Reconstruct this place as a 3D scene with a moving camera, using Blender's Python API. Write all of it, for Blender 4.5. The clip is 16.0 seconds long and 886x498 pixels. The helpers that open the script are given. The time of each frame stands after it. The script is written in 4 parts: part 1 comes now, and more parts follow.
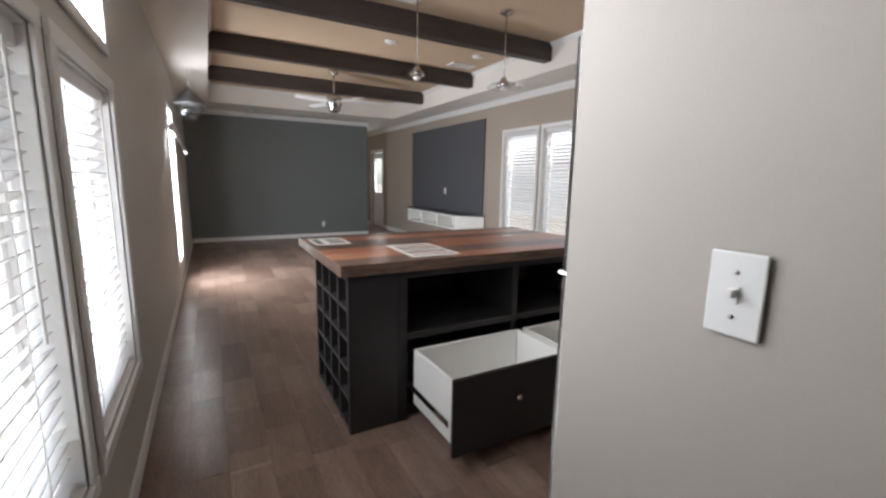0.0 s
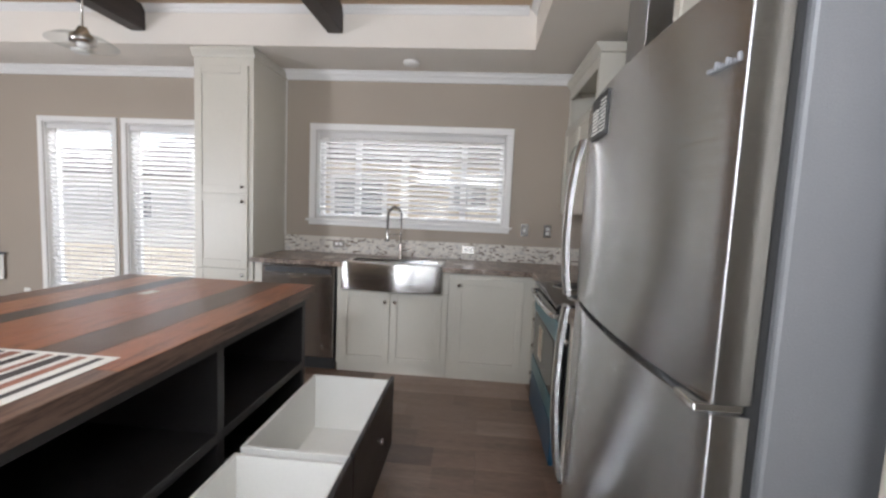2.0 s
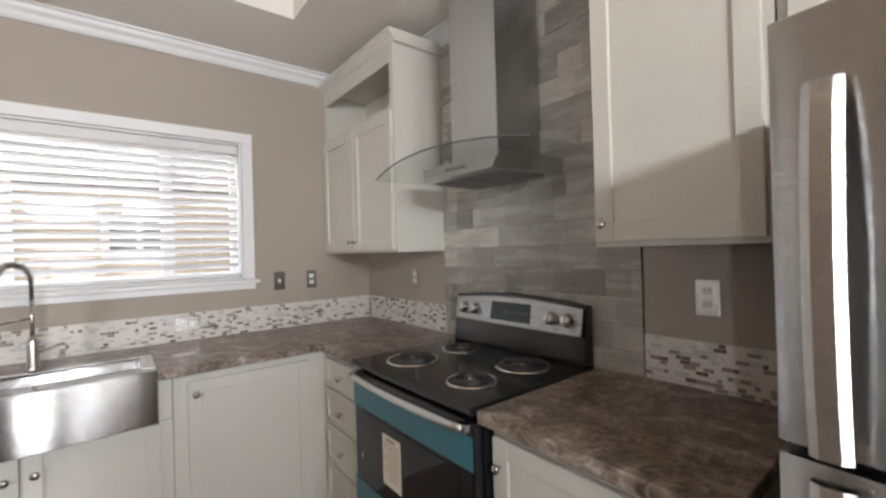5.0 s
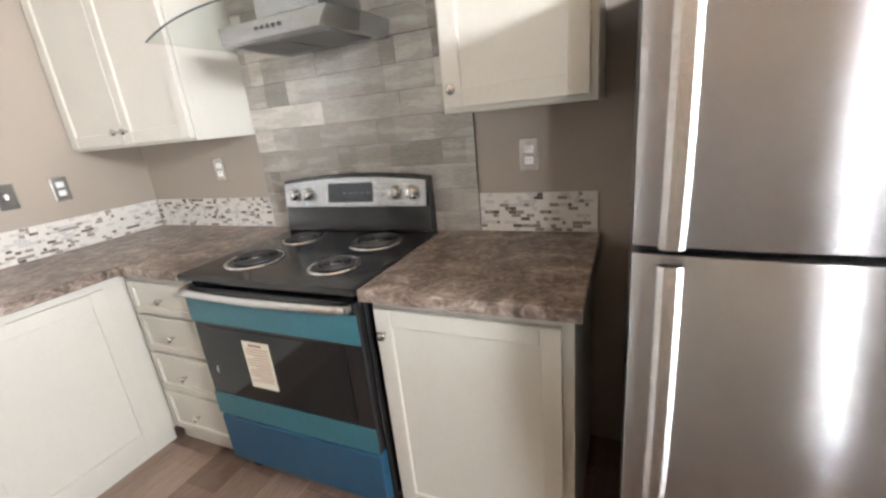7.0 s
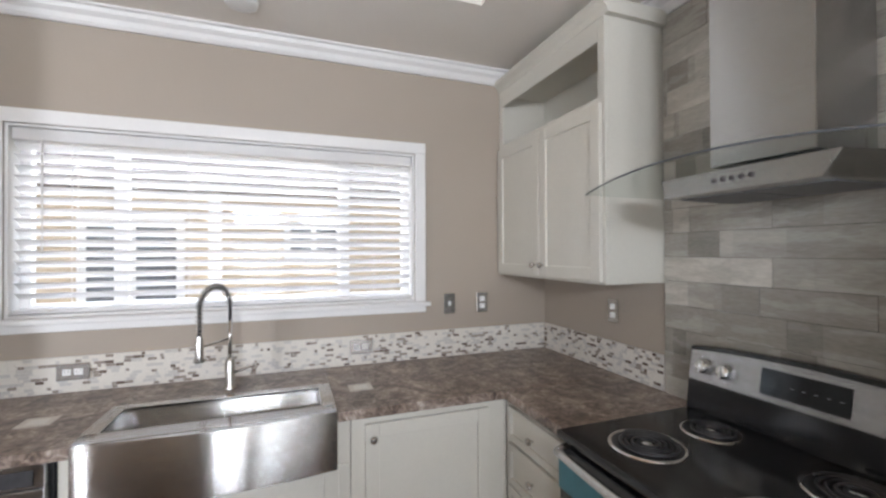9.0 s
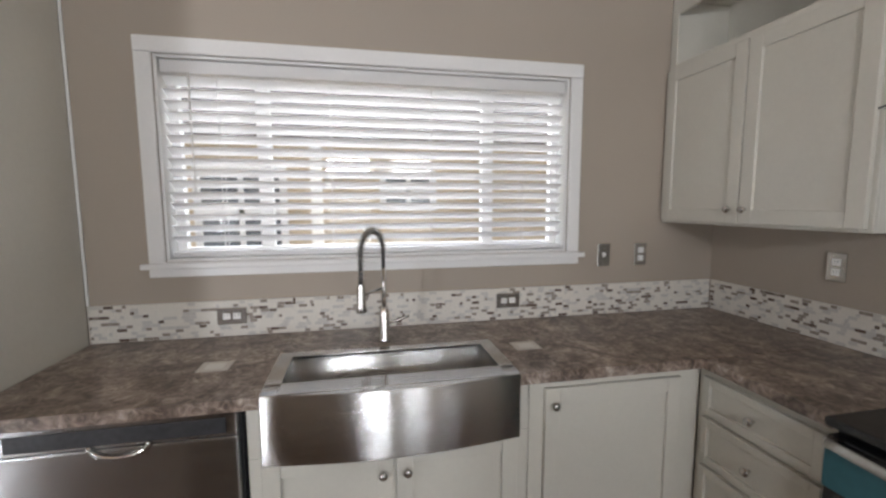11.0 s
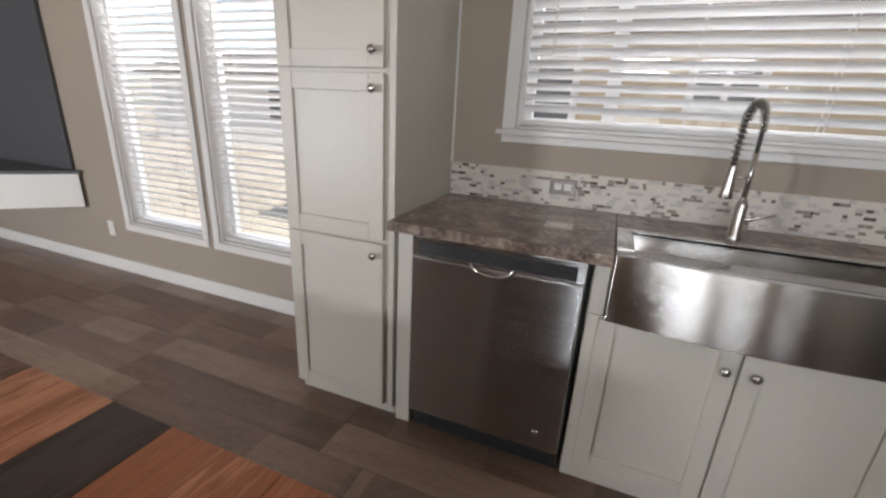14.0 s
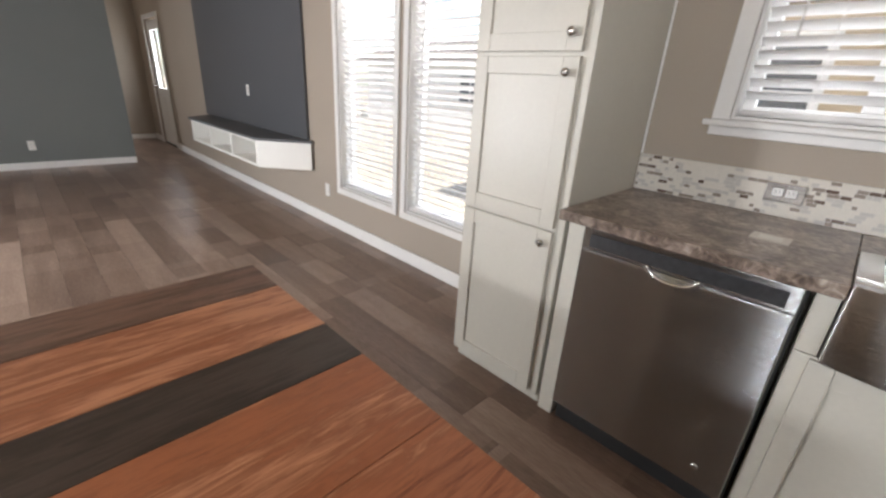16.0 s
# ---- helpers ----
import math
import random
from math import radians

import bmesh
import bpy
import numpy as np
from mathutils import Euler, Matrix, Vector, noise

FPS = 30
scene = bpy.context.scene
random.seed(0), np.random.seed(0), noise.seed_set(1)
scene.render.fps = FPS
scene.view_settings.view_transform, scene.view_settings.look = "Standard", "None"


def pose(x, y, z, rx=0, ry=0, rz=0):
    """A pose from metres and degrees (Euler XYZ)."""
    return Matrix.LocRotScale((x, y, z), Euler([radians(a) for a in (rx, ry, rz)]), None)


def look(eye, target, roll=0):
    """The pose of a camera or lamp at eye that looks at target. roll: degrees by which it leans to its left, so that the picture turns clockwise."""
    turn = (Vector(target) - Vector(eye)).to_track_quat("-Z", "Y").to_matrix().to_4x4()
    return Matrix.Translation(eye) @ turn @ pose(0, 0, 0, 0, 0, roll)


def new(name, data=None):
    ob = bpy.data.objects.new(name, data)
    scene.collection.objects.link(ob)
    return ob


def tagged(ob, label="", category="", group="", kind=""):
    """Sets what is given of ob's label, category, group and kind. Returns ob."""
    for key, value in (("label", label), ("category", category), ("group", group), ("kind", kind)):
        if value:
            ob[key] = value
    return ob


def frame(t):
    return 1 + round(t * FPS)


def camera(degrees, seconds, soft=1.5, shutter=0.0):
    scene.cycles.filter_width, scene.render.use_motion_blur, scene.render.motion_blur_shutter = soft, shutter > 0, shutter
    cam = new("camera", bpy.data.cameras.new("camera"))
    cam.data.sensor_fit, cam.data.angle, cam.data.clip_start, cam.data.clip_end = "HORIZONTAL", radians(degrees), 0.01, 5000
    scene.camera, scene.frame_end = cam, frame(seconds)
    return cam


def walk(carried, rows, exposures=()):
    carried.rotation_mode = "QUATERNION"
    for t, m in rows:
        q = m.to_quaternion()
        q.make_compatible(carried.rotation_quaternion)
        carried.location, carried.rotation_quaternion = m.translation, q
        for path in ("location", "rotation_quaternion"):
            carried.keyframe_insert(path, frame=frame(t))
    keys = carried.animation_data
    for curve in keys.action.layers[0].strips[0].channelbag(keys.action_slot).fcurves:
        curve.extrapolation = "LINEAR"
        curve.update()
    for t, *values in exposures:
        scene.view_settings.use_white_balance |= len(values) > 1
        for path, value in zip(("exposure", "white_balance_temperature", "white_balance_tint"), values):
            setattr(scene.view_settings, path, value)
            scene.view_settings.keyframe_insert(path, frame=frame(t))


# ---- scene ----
cam = camera(93.5, 16.0, soft=2.5)
PATH = [
    (0, (-0.06, -0.075, 1.334), (0.903, 1.646, 1.005), 1.1),
    (0.5, (-0.039, 0.254, 1.309), (1.221, 1.772, 0.977), 1.0),
    (1, (-0.024, 0.547, 1.318), (1.532, 1.775, 1.054), 3.0),
    (1.5, (0.0, 0.822, 1.336), (1.856, 1.54, 1.132), 3.4),
    (2, (0.159, 0.997, 1.347), (2.146, 1.15, 1.169), 2.6),
    (2.5, (0.382, 1.12, 1.36), (2.332, 0.709, 1.19), 1.5),
    (3, (0.686, 1.217, 1.381), (2.466, 0.313, 1.26), -1.7),
    (3.2, (0.816, 1.234, 1.383), (2.539, 0.222, 1.29), -3.1),
    (5.3, (1.339, 1.44, 1.377), (2.842, 0.12, 1.369), -1.4),
    (5.5, (1.369, 1.493, 1.376), (2.729, 0.03, 1.268), -0.1),
    (6, (1.376, 1.546, 1.399), (2.28, -0.135, 0.8), -2.4),
    (6.5, (1.4, 1.541, 1.378), (2.207, -0.083, 0.535), -9.6),
    (7, (1.466, 1.475, 1.369), (2.267, -0.255, 0.764), -5.8),
    (7.5, (1.642, 1.335, 1.423), (2.729, -0.335, 1.245), -1.6),
    (8, (1.716, 1.325, 1.499), (3.209, -0.006, 1.527), -0.7),
    (8.5, (1.747, 1.374, 1.503), (3.512, 0.434, 1.551), -0.2),
    (8.7, (1.76, 1.39, 1.508), (3.594, 0.591, 1.539), 0.2),
    (10.8, (2.065, 1.643, 1.465), (4.015, 1.205, 1.403), -1.4),
    (11, (2.134, 1.746, 1.463), (4.084, 1.354, 1.252), -0.2),
    (11.5, (2.151, 1.949, 1.372), (4.076, 2.149, 0.869), 1.7),
    (12, (2.126, 1.995, 1.334), (3.997, 2.33, 0.712), 1.6),
    (12.5, (2.116, 2.038, 1.322), (3.986, 2.422, 0.727), 2.3),
    (13, (2.121, 2.025, 1.322), (3.995, 2.434, 0.757), 1.5),
    (13.5, (2.127, 2.035, 1.317), (3.986, 2.498, 0.743), 1.9),
    (14, (2.092, 2.101, 1.296), (3.865, 2.779, 0.665), 3.0),
    (14.5, (2.073, 2.129, 1.291), (3.768, 2.948, 0.616), 3.4),
    (15, (2.082, 2.134, 1.292), (3.701, 3.074, 0.588), 3.3),
    (15.5, (2.058, 2.14, 1.291), (3.58, 3.217, 0.567), 3.2),
    (16, (2.065, 2.104, 1.293), (3.399, 3.401, 0.561), 3.6),
]
SKY, EAST, WEST = 0.15, 0.8, 0.45
walk(cam, [(t, look(e, g, r)) for t, e, g, r in PATH],
     [(t, e, k, 13) for t, e, k in ((0, 0.6, 6200), (0.5, 0.8, 6200), (1.5, 0.9, 6100), (2, 0.8, 6200), (3, 1.1, 6250), (5.5, 1.35, 6300), (6, 2.05, 6300), (6.5, 2.35, 6300), (7.2, 2.35, 6250), (8.2, 1.45, 6100),
                                    (8.7, 1.35, 6050), (11, 0.8, 6300), (12.5, 0.5, 6400), (14, 0.6, 6400), (16, 1.05, 6450))])

# ---- world, sun and the sky's light at the windows ----
world = bpy.data.worlds.new("sky")
scene.world = world
world.use_nodes = True
wn = world.node_tree
sky = wn.nodes.new("ShaderNodeTexSky")
sky.sky_type = "NISHITA"
sky.sun_disc = False
sky.sun_elevation, sky.sun_rotation = radians(58), radians(200)
wn.links.new(sky.outputs[0], wn.nodes["Background"].inputs[0])
wn.nodes["Background"].inputs[1].default_value = SKY
sun = new("sun", bpy.data.lights.new("sun", "SUN"))
sun.data.energy, sun.data.angle, sun.data.color = 4.5, radians(0.5), (1, 0.95, 0.87)
sun.matrix_world = look((0, 0, 30), (7, 14, 0))


def sky_light(name, at, target, w, h, power):
    """Skylight standing in the head of a window, outside the glass."""
    d = bpy.data.lights.new(name, "AREA")
    d.shape, d.size, d.size_y, d.energy, d.color = "RECTANGLE", w, h, power, (0.95, 0.98, 1.0)
    ob = new(name, d)
    ob.matrix_world = look(at, target)
    return ob


RX, LX, SY, GY, HY = 4.0, -0.415, -0.08, 9.45, 11.95   # sink wall, window wall, range wall, accent wall, hall end
CEIL, TRAY = 2.57, 2.86
sky_light("skylight_sink", (4.75, 1.64, 2.75), (3.2, 1.64, 1.0), 1.9, 0.9, 60 * EAST)
sky_light("skylight_living", (4.75, 4.4, 2.75), (3.2, 4.4, 0.9), 1.9, 0.9, 135 * EAST)
sky_light("skylight_door", (4.12, 10.95, 1.4), (3.2, 10.95, 1.3), 0.5, 0.85, 20 * WEST)
# the front windows stand in full skylight: one lamp in each opening, against the glass
for nm, yc, zc, w, h, p in (("front_a", 0.945, 1.09, 0.64, 1.05, 11), ("front_b", 1.885, 1.09, 0.64, 1.05, 20), ("transom_a", 0.945, 2.03, 0.62, 0.24, 18),
                            ("transom_b", 1.885, 2.03, 0.62, 0.24, 50), ("front_far", 5.79, 1.19, 0.6, 1.5, 205)):
    sky_light("skylight_" + nm, (LX - 0.085, yc, zc), (0.6, yc, zc - 0.05), w, h, p * WEST)


# ---- materials ----
def mat(name, color, rough=0.5, metal=0.0, var=0.12, scale=3.0, fine=60.0, bump=0.02, stretch=(1, 1, 1), spec=0.5, random_by=0.0, second=None, coat=0.0):
    m = bpy.data.materials.new(name)
    m.use_nodes = True
    t = m.node_tree
    b = t.nodes["Principled BSDF"]
    tc = t.nodes.new("ShaderNodeTexCoord")
    mp = t.nodes.new("ShaderNodeMapping")
    mp.inputs["Scale"].default_value = stretch
    t.links.new(tc.outputs["Object"], mp.inputs[0])
    n1 = t.nodes.new("ShaderNodeTexNoise")
    n1.inputs["Scale"].default_value, n1.inputs["Detail"].default_value = scale, 4
    n2 = t.nodes.new("ShaderNodeTexNoise")
    n2.inputs["Scale"].default_value, n2.inputs["Detail"].default_value = fine, 5
    for n in (n1, n2):
        t.links.new(mp.outputs[0], n.inputs["Vector"])
    add = t.nodes.new("ShaderNodeMath")
    add.operation = "ADD"
    t.links.new(n1.outputs["Fac"], add.inputs[0])
    t.links.new(n2.outputs["Fac"], add.inputs[1])
    src = add.outputs[0]
    if random_by:
        oi = t.nodes.new("ShaderNodeObjectInfo")
        mm = t.nodes.new("ShaderNodeMath")
        mm.operation = "MULTIPLY_ADD"
        t.links.new(oi.outputs["Random"], mm.inputs[0])
        mm.inputs[1].default_value = random_by
        t.links.new(src, mm.inputs[2])
        off = t.nodes.new("ShaderNodeVectorMath")
        off.operation = "SCALE"
        cx = t.nodes.new("ShaderNodeCombineXYZ")
        for i in range(3):
            t.links.new(oi.outputs["Random"], cx.inputs[i])
        t.links.new(cx.outputs[0], off.inputs[0])
        off.inputs["Scale"].default_value = 37.0
        t.links.new(off.outputs[0], mp.inputs["Location"])
        src = mm.outputs[0]
    ramp = t.nodes.new("ShaderNodeValToRGB")
    rng = t.nodes.new("ShaderNodeMapRange")
    rng.inputs["From Min"].default_value, rng.inputs["From Max"].default_value = 0.6, 1.4 + random_by
    t.links.new(src, rng.inputs[0])
    t.links.new(rng.outputs[0], ramp.inputs[0])
    lo = [c * (1 - var) for c in color]
    hi = [min(1, c * (1 + var)) for c in (second or color)]
    ramp.color_ramp.elements[0].color, ramp.color_ramp.elements[1].color = (*lo, 1), (*hi, 1)
    t.links.new(ramp.outputs[0], b.inputs["Base Color"])
    rr = t.nodes.new("ShaderNodeMapRange")
    rr.inputs["To Min"].default_value, rr.inputs["To Max"].default_value = max(0.02, rough * 0.85), min(1, rough * 1.15)
    t.links.new(n1.outputs["Fac"], rr.inputs[0])
    t.links.new(rr.outputs[0], b.inputs["Roughness"])
    b.inputs["Metallic"].default_value = metal
    b.inputs["Specular IOR Level"].default_value = spec
    b.inputs["Coat Weight"].default_value = coat
    if bump:
        bp = t.nodes.new("ShaderNodeBump")
        bp.inputs["Strength"].default_value, bp.inputs["Distance"].default_value = min(1, bump * 10), 0.002
        t.links.new(n2.outputs["Fac"], bp.inputs["Height"])
        t.links.new(bp.outputs[0], b.inputs["Normal"])
    return m


def brushed(m, depth):
    """Fine level scratches: a light mirrored in the metal is drawn out upright."""
    t = m.node_tree
    b = t.nodes["Principled BSDF"]
    tg = t.nodes.new("ShaderNodeTangent")
    tg.direction_type, tg.axis = "RADIAL", "Z"
    t.links.new(tg.outputs[0], b.inputs["Tangent"])
    b.inputs["Anisotropic"].default_value, b.inputs["Anisotropic Rotation"].default_value = 1.0, 0.25
    tc = t.nodes.new("ShaderNodeTexCoord")
    mp = t.nodes.new("ShaderNodeMapping")
    mp.inputs["Scale"].default_value = (0.4, 0.4, 1500)
    t.links.new(tc.outputs["Object"], mp.inputs[0])
    nz = t.nodes.new("ShaderNodeTexNoise")
    nz.inputs["Scale"].default_value, nz.inputs["Detail"].default_value = 1.0, 2
    t.links.new(mp.outputs[0], nz.inputs["Vector"])
    bp = t.nodes.new("ShaderNodeBump")
    bp.inputs["Strength"].default_value, bp.inputs["Distance"].default_value = 1.0, depth
    t.links.new(nz.outputs["Fac"], bp.inputs["Height"])
    t.links.new(bp.outputs[0], b.inputs["Normal"])


def blocks(m, size, amount, axis):
    """Printed boards: each board is pieced together from blocks of differing tone."""
    t = m.node_tree
    tc = t.nodes.new("ShaderNodeTexCoord")
    sp = t.nodes.new("ShaderNodeSeparateXYZ")
    t.links.new(tc.outputs["Object"], sp.inputs[0])
    oi = t.nodes.new("ShaderNodeObjectInfo")
    ma = t.nodes.new("ShaderNodeMath")
    ma.operation = "MULTIPLY_ADD"
    t.links.new(sp.outputs[axis], ma.inputs[0])
    ma.inputs[1].default_value = 1 / size
    sc = t.nodes.new("ShaderNodeMath")
    sc.operation = "MULTIPLY"
    t.links.new(oi.outputs["Random"], sc.inputs[0])
    sc.inputs[1].default_value = 91.7
    t.links.new(sc.outputs[0], ma.inputs[2])
    fl = t.nodes.new("ShaderNodeMath")
    fl.operation = "FLOOR"
    t.links.new(ma.outputs[0], fl.inputs[0])
    wn = t.nodes.new("ShaderNodeTexWhiteNoise")
    wn.noise_dimensions = "1D"
    t.links.new(fl.outputs[0], wn.inputs["W"])
    rng = [n for n in t.nodes if n.bl_idname == "ShaderNodeMapRange"][0]
    src = rng.inputs[0].links[0].from_socket
    ad = t.nodes.new("ShaderNodeMath")
    ad.operation = "MULTIPLY_ADD"
    t.links.new(wn.outputs["Value"], ad.inputs[0])
    ad.inputs[1].default_value = amount
    t.links.new(src, ad.inputs[2])
    t.links.new(ad.outputs[0], rng.inputs[0])
    rng.inputs["From Max"].default_value += amount
    return m


def stops(m, *cols):
    """Gives a material's ramp several colours in place of two."""
    r = [n for n in m.node_tree.nodes if n.bl_idname == "ShaderNodeValToRGB"][0].color_ramp
    r.elements[0].position, r.elements[0].color = cols[0][0], (*cols[0][1], 1)
    r.elements[1].position, r.elements[1].color = cols[-1][0], (*cols[-1][1], 1)
    for p, c in cols[1:-1]:
        r.elements.new(p).color = (*c, 1)
    return m


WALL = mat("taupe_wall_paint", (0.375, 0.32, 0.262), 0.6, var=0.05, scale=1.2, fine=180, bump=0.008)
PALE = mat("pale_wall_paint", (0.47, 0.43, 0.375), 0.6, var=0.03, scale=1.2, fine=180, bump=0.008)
# window wall grey: the bright haze before it is put into the colour
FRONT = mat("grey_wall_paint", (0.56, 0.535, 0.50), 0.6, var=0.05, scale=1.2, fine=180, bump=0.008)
ACCENT = mat("grey_green_wall_paint", (0.168, 0.18, 0.175), 0.55, var=0.06, scale=1.0, fine=160, bump=0.008)
PANELG = mat("charcoal_panel_paint", (0.085, 0.088, 0.095), 0.5, var=0.08, scale=1.5, fine=120, bump=0.02)
CEILW = mat("white_ceiling_paint", (0.78, 0.735, 0.67), 0.75, var=0.04, scale=2, fine=220, bump=0.06)
CEILT = mat("tan_ceiling_paint", (0.55, 0.41, 0.28), 0.75, var=0.05, scale=1.5, fine=220, bump=0.06)
TRIM = mat("white_trim_paint", (0.78, 0.77, 0.75), 0.4, var=0.03, scale=3, fine=90, bump=0.01)
CREAM = mat("cream_cabinet_paint", (0.60, 0.575, 0.505), 0.38, var=0.035, scale=2.5, fine=70, bump=0.012)
WHITEL = mat("white_melamine", (0.82, 0.81, 0.77), 0.35, var=0.03, scale=3, fine=90, bump=0.005)
DARKC = mat("espresso_cabinet", (0.021, 0.019, 0.019), 0.42, var=0.3, scale=2, fine=40, bump=0.02, stretch=(1, 1, 6))
BEAM = mat("dark_stained_beam", (0.045, 0.034, 0.03), 0.55, var=0.45, scale=3, fine=30, bump=0.06, stretch=(0.4, 6, 6))
STEEL = mat("brushed_stainless", (0.51, 0.515, 0.52), 0.25, 1.0, var=0.05, scale=2, fine=240, bump=0.0, stretch=(0.03, 1, 1))
STEELV = mat("brushed_stainless_upright", (0.51, 0.515, 0.52), 0.25, 1.0, var=0.05, scale=2, fine=240, bump=0.0, stretch=(0.03, 1, 1))
STEELY = mat("brushed_stainless_sink", (0.62, 0.615, 0.60), 0.2, 1.0, var=0.05, scale=2, fine=240, bump=0.0, stretch=(1, 1, 0.03))
for m, depth in ((STEEL, 0.0008), (STEELV, 0.0006), (STEELY, 0.0009)):
    brushed(m, depth)
CHROME = mat("chrome", (0.75, 0.75, 0.74), 0.12, 1.0, var=0.03, bump=0)
NICKEL = mat("satin_nickel", (0.6, 0.58, 0.55), 0.25, 1.0, var=0.04, bump=0)
FRIDGEG = mat("grey_appliance_side", (0.15, 0.152, 0.158), 0.45, var=0.05, fine=300, bump=0.02)
BLACK = mat("black_enamel", (0.012, 0.012, 0.013), 0.14, var=0.2, bump=0.002)
RUBBER = mat("black_rubber", (0.02, 0.02, 0.02), 0.6, var=0.2, bump=0.01)
OVENG = mat("oven_glass", (0.006, 0.008, 0.01), 0.08, var=0.2, bump=0)
TEAL = mat("teal_protective_film", (0.032, 0.135, 0.165), 0.3, var=0.12, scale=5, fine=40, bump=0.03)
BLUE = mat("blue_protective_film", (0.015, 0.075, 0.14), 0.4, var=0.08, scale=5, fine=40, bump=0.01)
PAPER = mat("white_paper", (0.8, 0.79, 0.74), 0.6, var=0.03, bump=0.01)
KRAFT = mat("cream_card", (0.74, 0.69, 0.55), 0.6, var=0.04, bump=0.01)
PRINT = mat("dark_print", (0.08, 0.07, 0.07), 0.6, var=0.2, bump=0)
REDINK = mat("red_brown_print", (0.35, 0.16, 0.11), 0.6, var=0.2, bump=0)
PLAST = mat("white_plastic", (0.8, 0.79, 0.76), 0.3, var=0.02, bump=0)
COIL = mat("burner_coil", (0.05, 0.05, 0.052), 0.4, 0.4, var=0.3, bump=0.02)
VENT = mat("vent_white", (0.75, 0.73, 0.7), 0.45, var=0.03, bump=0)
GROUT = mat("pale_grout", (0.68, 0.65, 0.60), 0.7, var=0.06, fine=200, bump=0.05)
FLOORB = mat("floor_joint", (0.03, 0.024, 0.02), 0.7, var=0.2, bump=0.02)
FLOOR = blocks(stops(mat("vinyl_plank", (0.1, 0.08, 0.07), 0.3, scale=2.2, fine=26, bump=0.02, stretch=(7, 0.8, 1), random_by=0.55),
                     (0.0, (0.075, 0.045, 0.033)), (0.3, (0.15, 0.096, 0.07)), (0.55, (0.235, 0.162, 0.124)), (0.8, (0.34, 0.25, 0.197)), (1.0, (0.47, 0.37, 0.30))), 0.41, 0.55, 1)
CLAD = blocks(stops(mat("grey_plank_cladding", (0.2, 0.19, 0.18), 0.27, scale=2.6, fine=24, bump=0.03, stretch=(1.6, 8, 8), random_by=1.0),
                    (0.0, (0.16, 0.147, 0.125)), (0.35, (0.31, 0.288, 0.248)), (0.65, (0.47, 0.44, 0.385)), (1.0, (0.76, 0.715, 0.63))), 0.17, 0.6, 0)
COUNTER = stops(mat("brown_stone_laminate", (0.2, 0.15, 0.12), 0.3, scale=6, fine=28, bump=0.01),
                (0.08, (0.045, 0.032, 0.025)), (0.32, (0.12, 0.088, 0.068)), (0.5, (0.22, 0.168, 0.135)), (0.66, (0.32, 0.255, 0.21)), (0.88, (0.52, 0.45, 0.385)))
for nd in COUNTER.node_tree.nodes:
    if nd.bl_idname == "ShaderNodeTexNoise":
        nd.inputs["Distortion"].default_value = 1.6


def rustic(name, a, b, c):
    m = stops(mat(name, b, 0.3, scale=1.7, fine=11, bump=0.03, stretch=(0.9, 8, 8), random_by=0.4), (0.12, a), (0.42, b), (0.62, [x * 0.75 for x in b]), (0.92, c))
    rng = [n for n in m.node_tree.nodes if n.bl_idname == "ShaderNodeMapRange"][0]
    rng.inputs["From Min"].default_value, rng.inputs["From Max"].default_value = 0.78, 1.55
    for nd in m.node_tree.nodes:
        if nd.bl_idname == "ShaderNodeTexNoise":
            nd.inputs["Distortion"].default_value = 0.9
            nd.inputs["Roughness"].default_value = 0.68
    return m


RED = rustic("rustic_red_wood", (0.16, 0.05, 0.022), (0.37, 0.13, 0.058), (0.54, 0.25, 0.135))
BROWN = rustic("rustic_brown_wood", (0.05, 0.028, 0.02), (0.115, 0.06, 0.04), (0.2, 0.115, 0.08))
DARKW = rustic("rustic_dark_wood", (0.03, 0.022, 0.018), (0.062, 0.046, 0.038), (0.15, 0.118, 0.1))
EDGE = rustic("rustic_edge_wood", (0.09, 0.055, 0.04), (0.19, 0.12, 0.09), (0.34, 0.25, 0.2))
SIDING = mat("tan_siding", (0.55, 0.45, 0.32), 0.6, var=0.06, bump=0.02)
SIDINGW = mat("white_siding", (0.75, 0.73, 0.68), 0.6, var=0.05, bump=0.02)
ROOF = mat("asphalt_shingle", (0.12, 0.1, 0.09), 0.9, var=0.3, fine=20, bump=0.1)
GROUND = stops(mat("dry_gravel", (0.4, 0.34, 0.26), 0.95, scale=0.5, fine=14, bump=0.1), (0.1, (0.26, 0.21, 0.15)), (0.5, (0.4, 0.34, 0.26)), (0.9, (0.5, 0.44, 0.35)))
FARGLASS = mat("far_dark_glass", (0.12, 0.13, 0.14), 0.1, var=0.2, bump=0)


def glass(name, tint, gloss=0.03):
    """Thin clear glass: see-through, with a mirror sheen."""
    m = bpy.data.materials.new(name)
    m.use_nodes = True
    t = m.node_tree
    t.nodes.remove(t.nodes["Principled BSDF"])
    tp, gl, mxn = (t.nodes.new(k) for k in ("ShaderNodeBsdfTransparent", "ShaderNodeBsdfGlossy", "ShaderNodeMixShader"))
    tp.inputs[0].default_value = (*tint, 1)
    gl.inputs["Roughness"].default_value = gloss
    mxn.inputs[0].default_value = 0.06
    t.links.new(tp.outputs[0], mxn.inputs[1])
    t.links.new(gl.outputs[0], mxn.inputs[2])
    t.links.new(mxn.outputs[0], t.nodes["Material Output"].inputs[0])
    return m


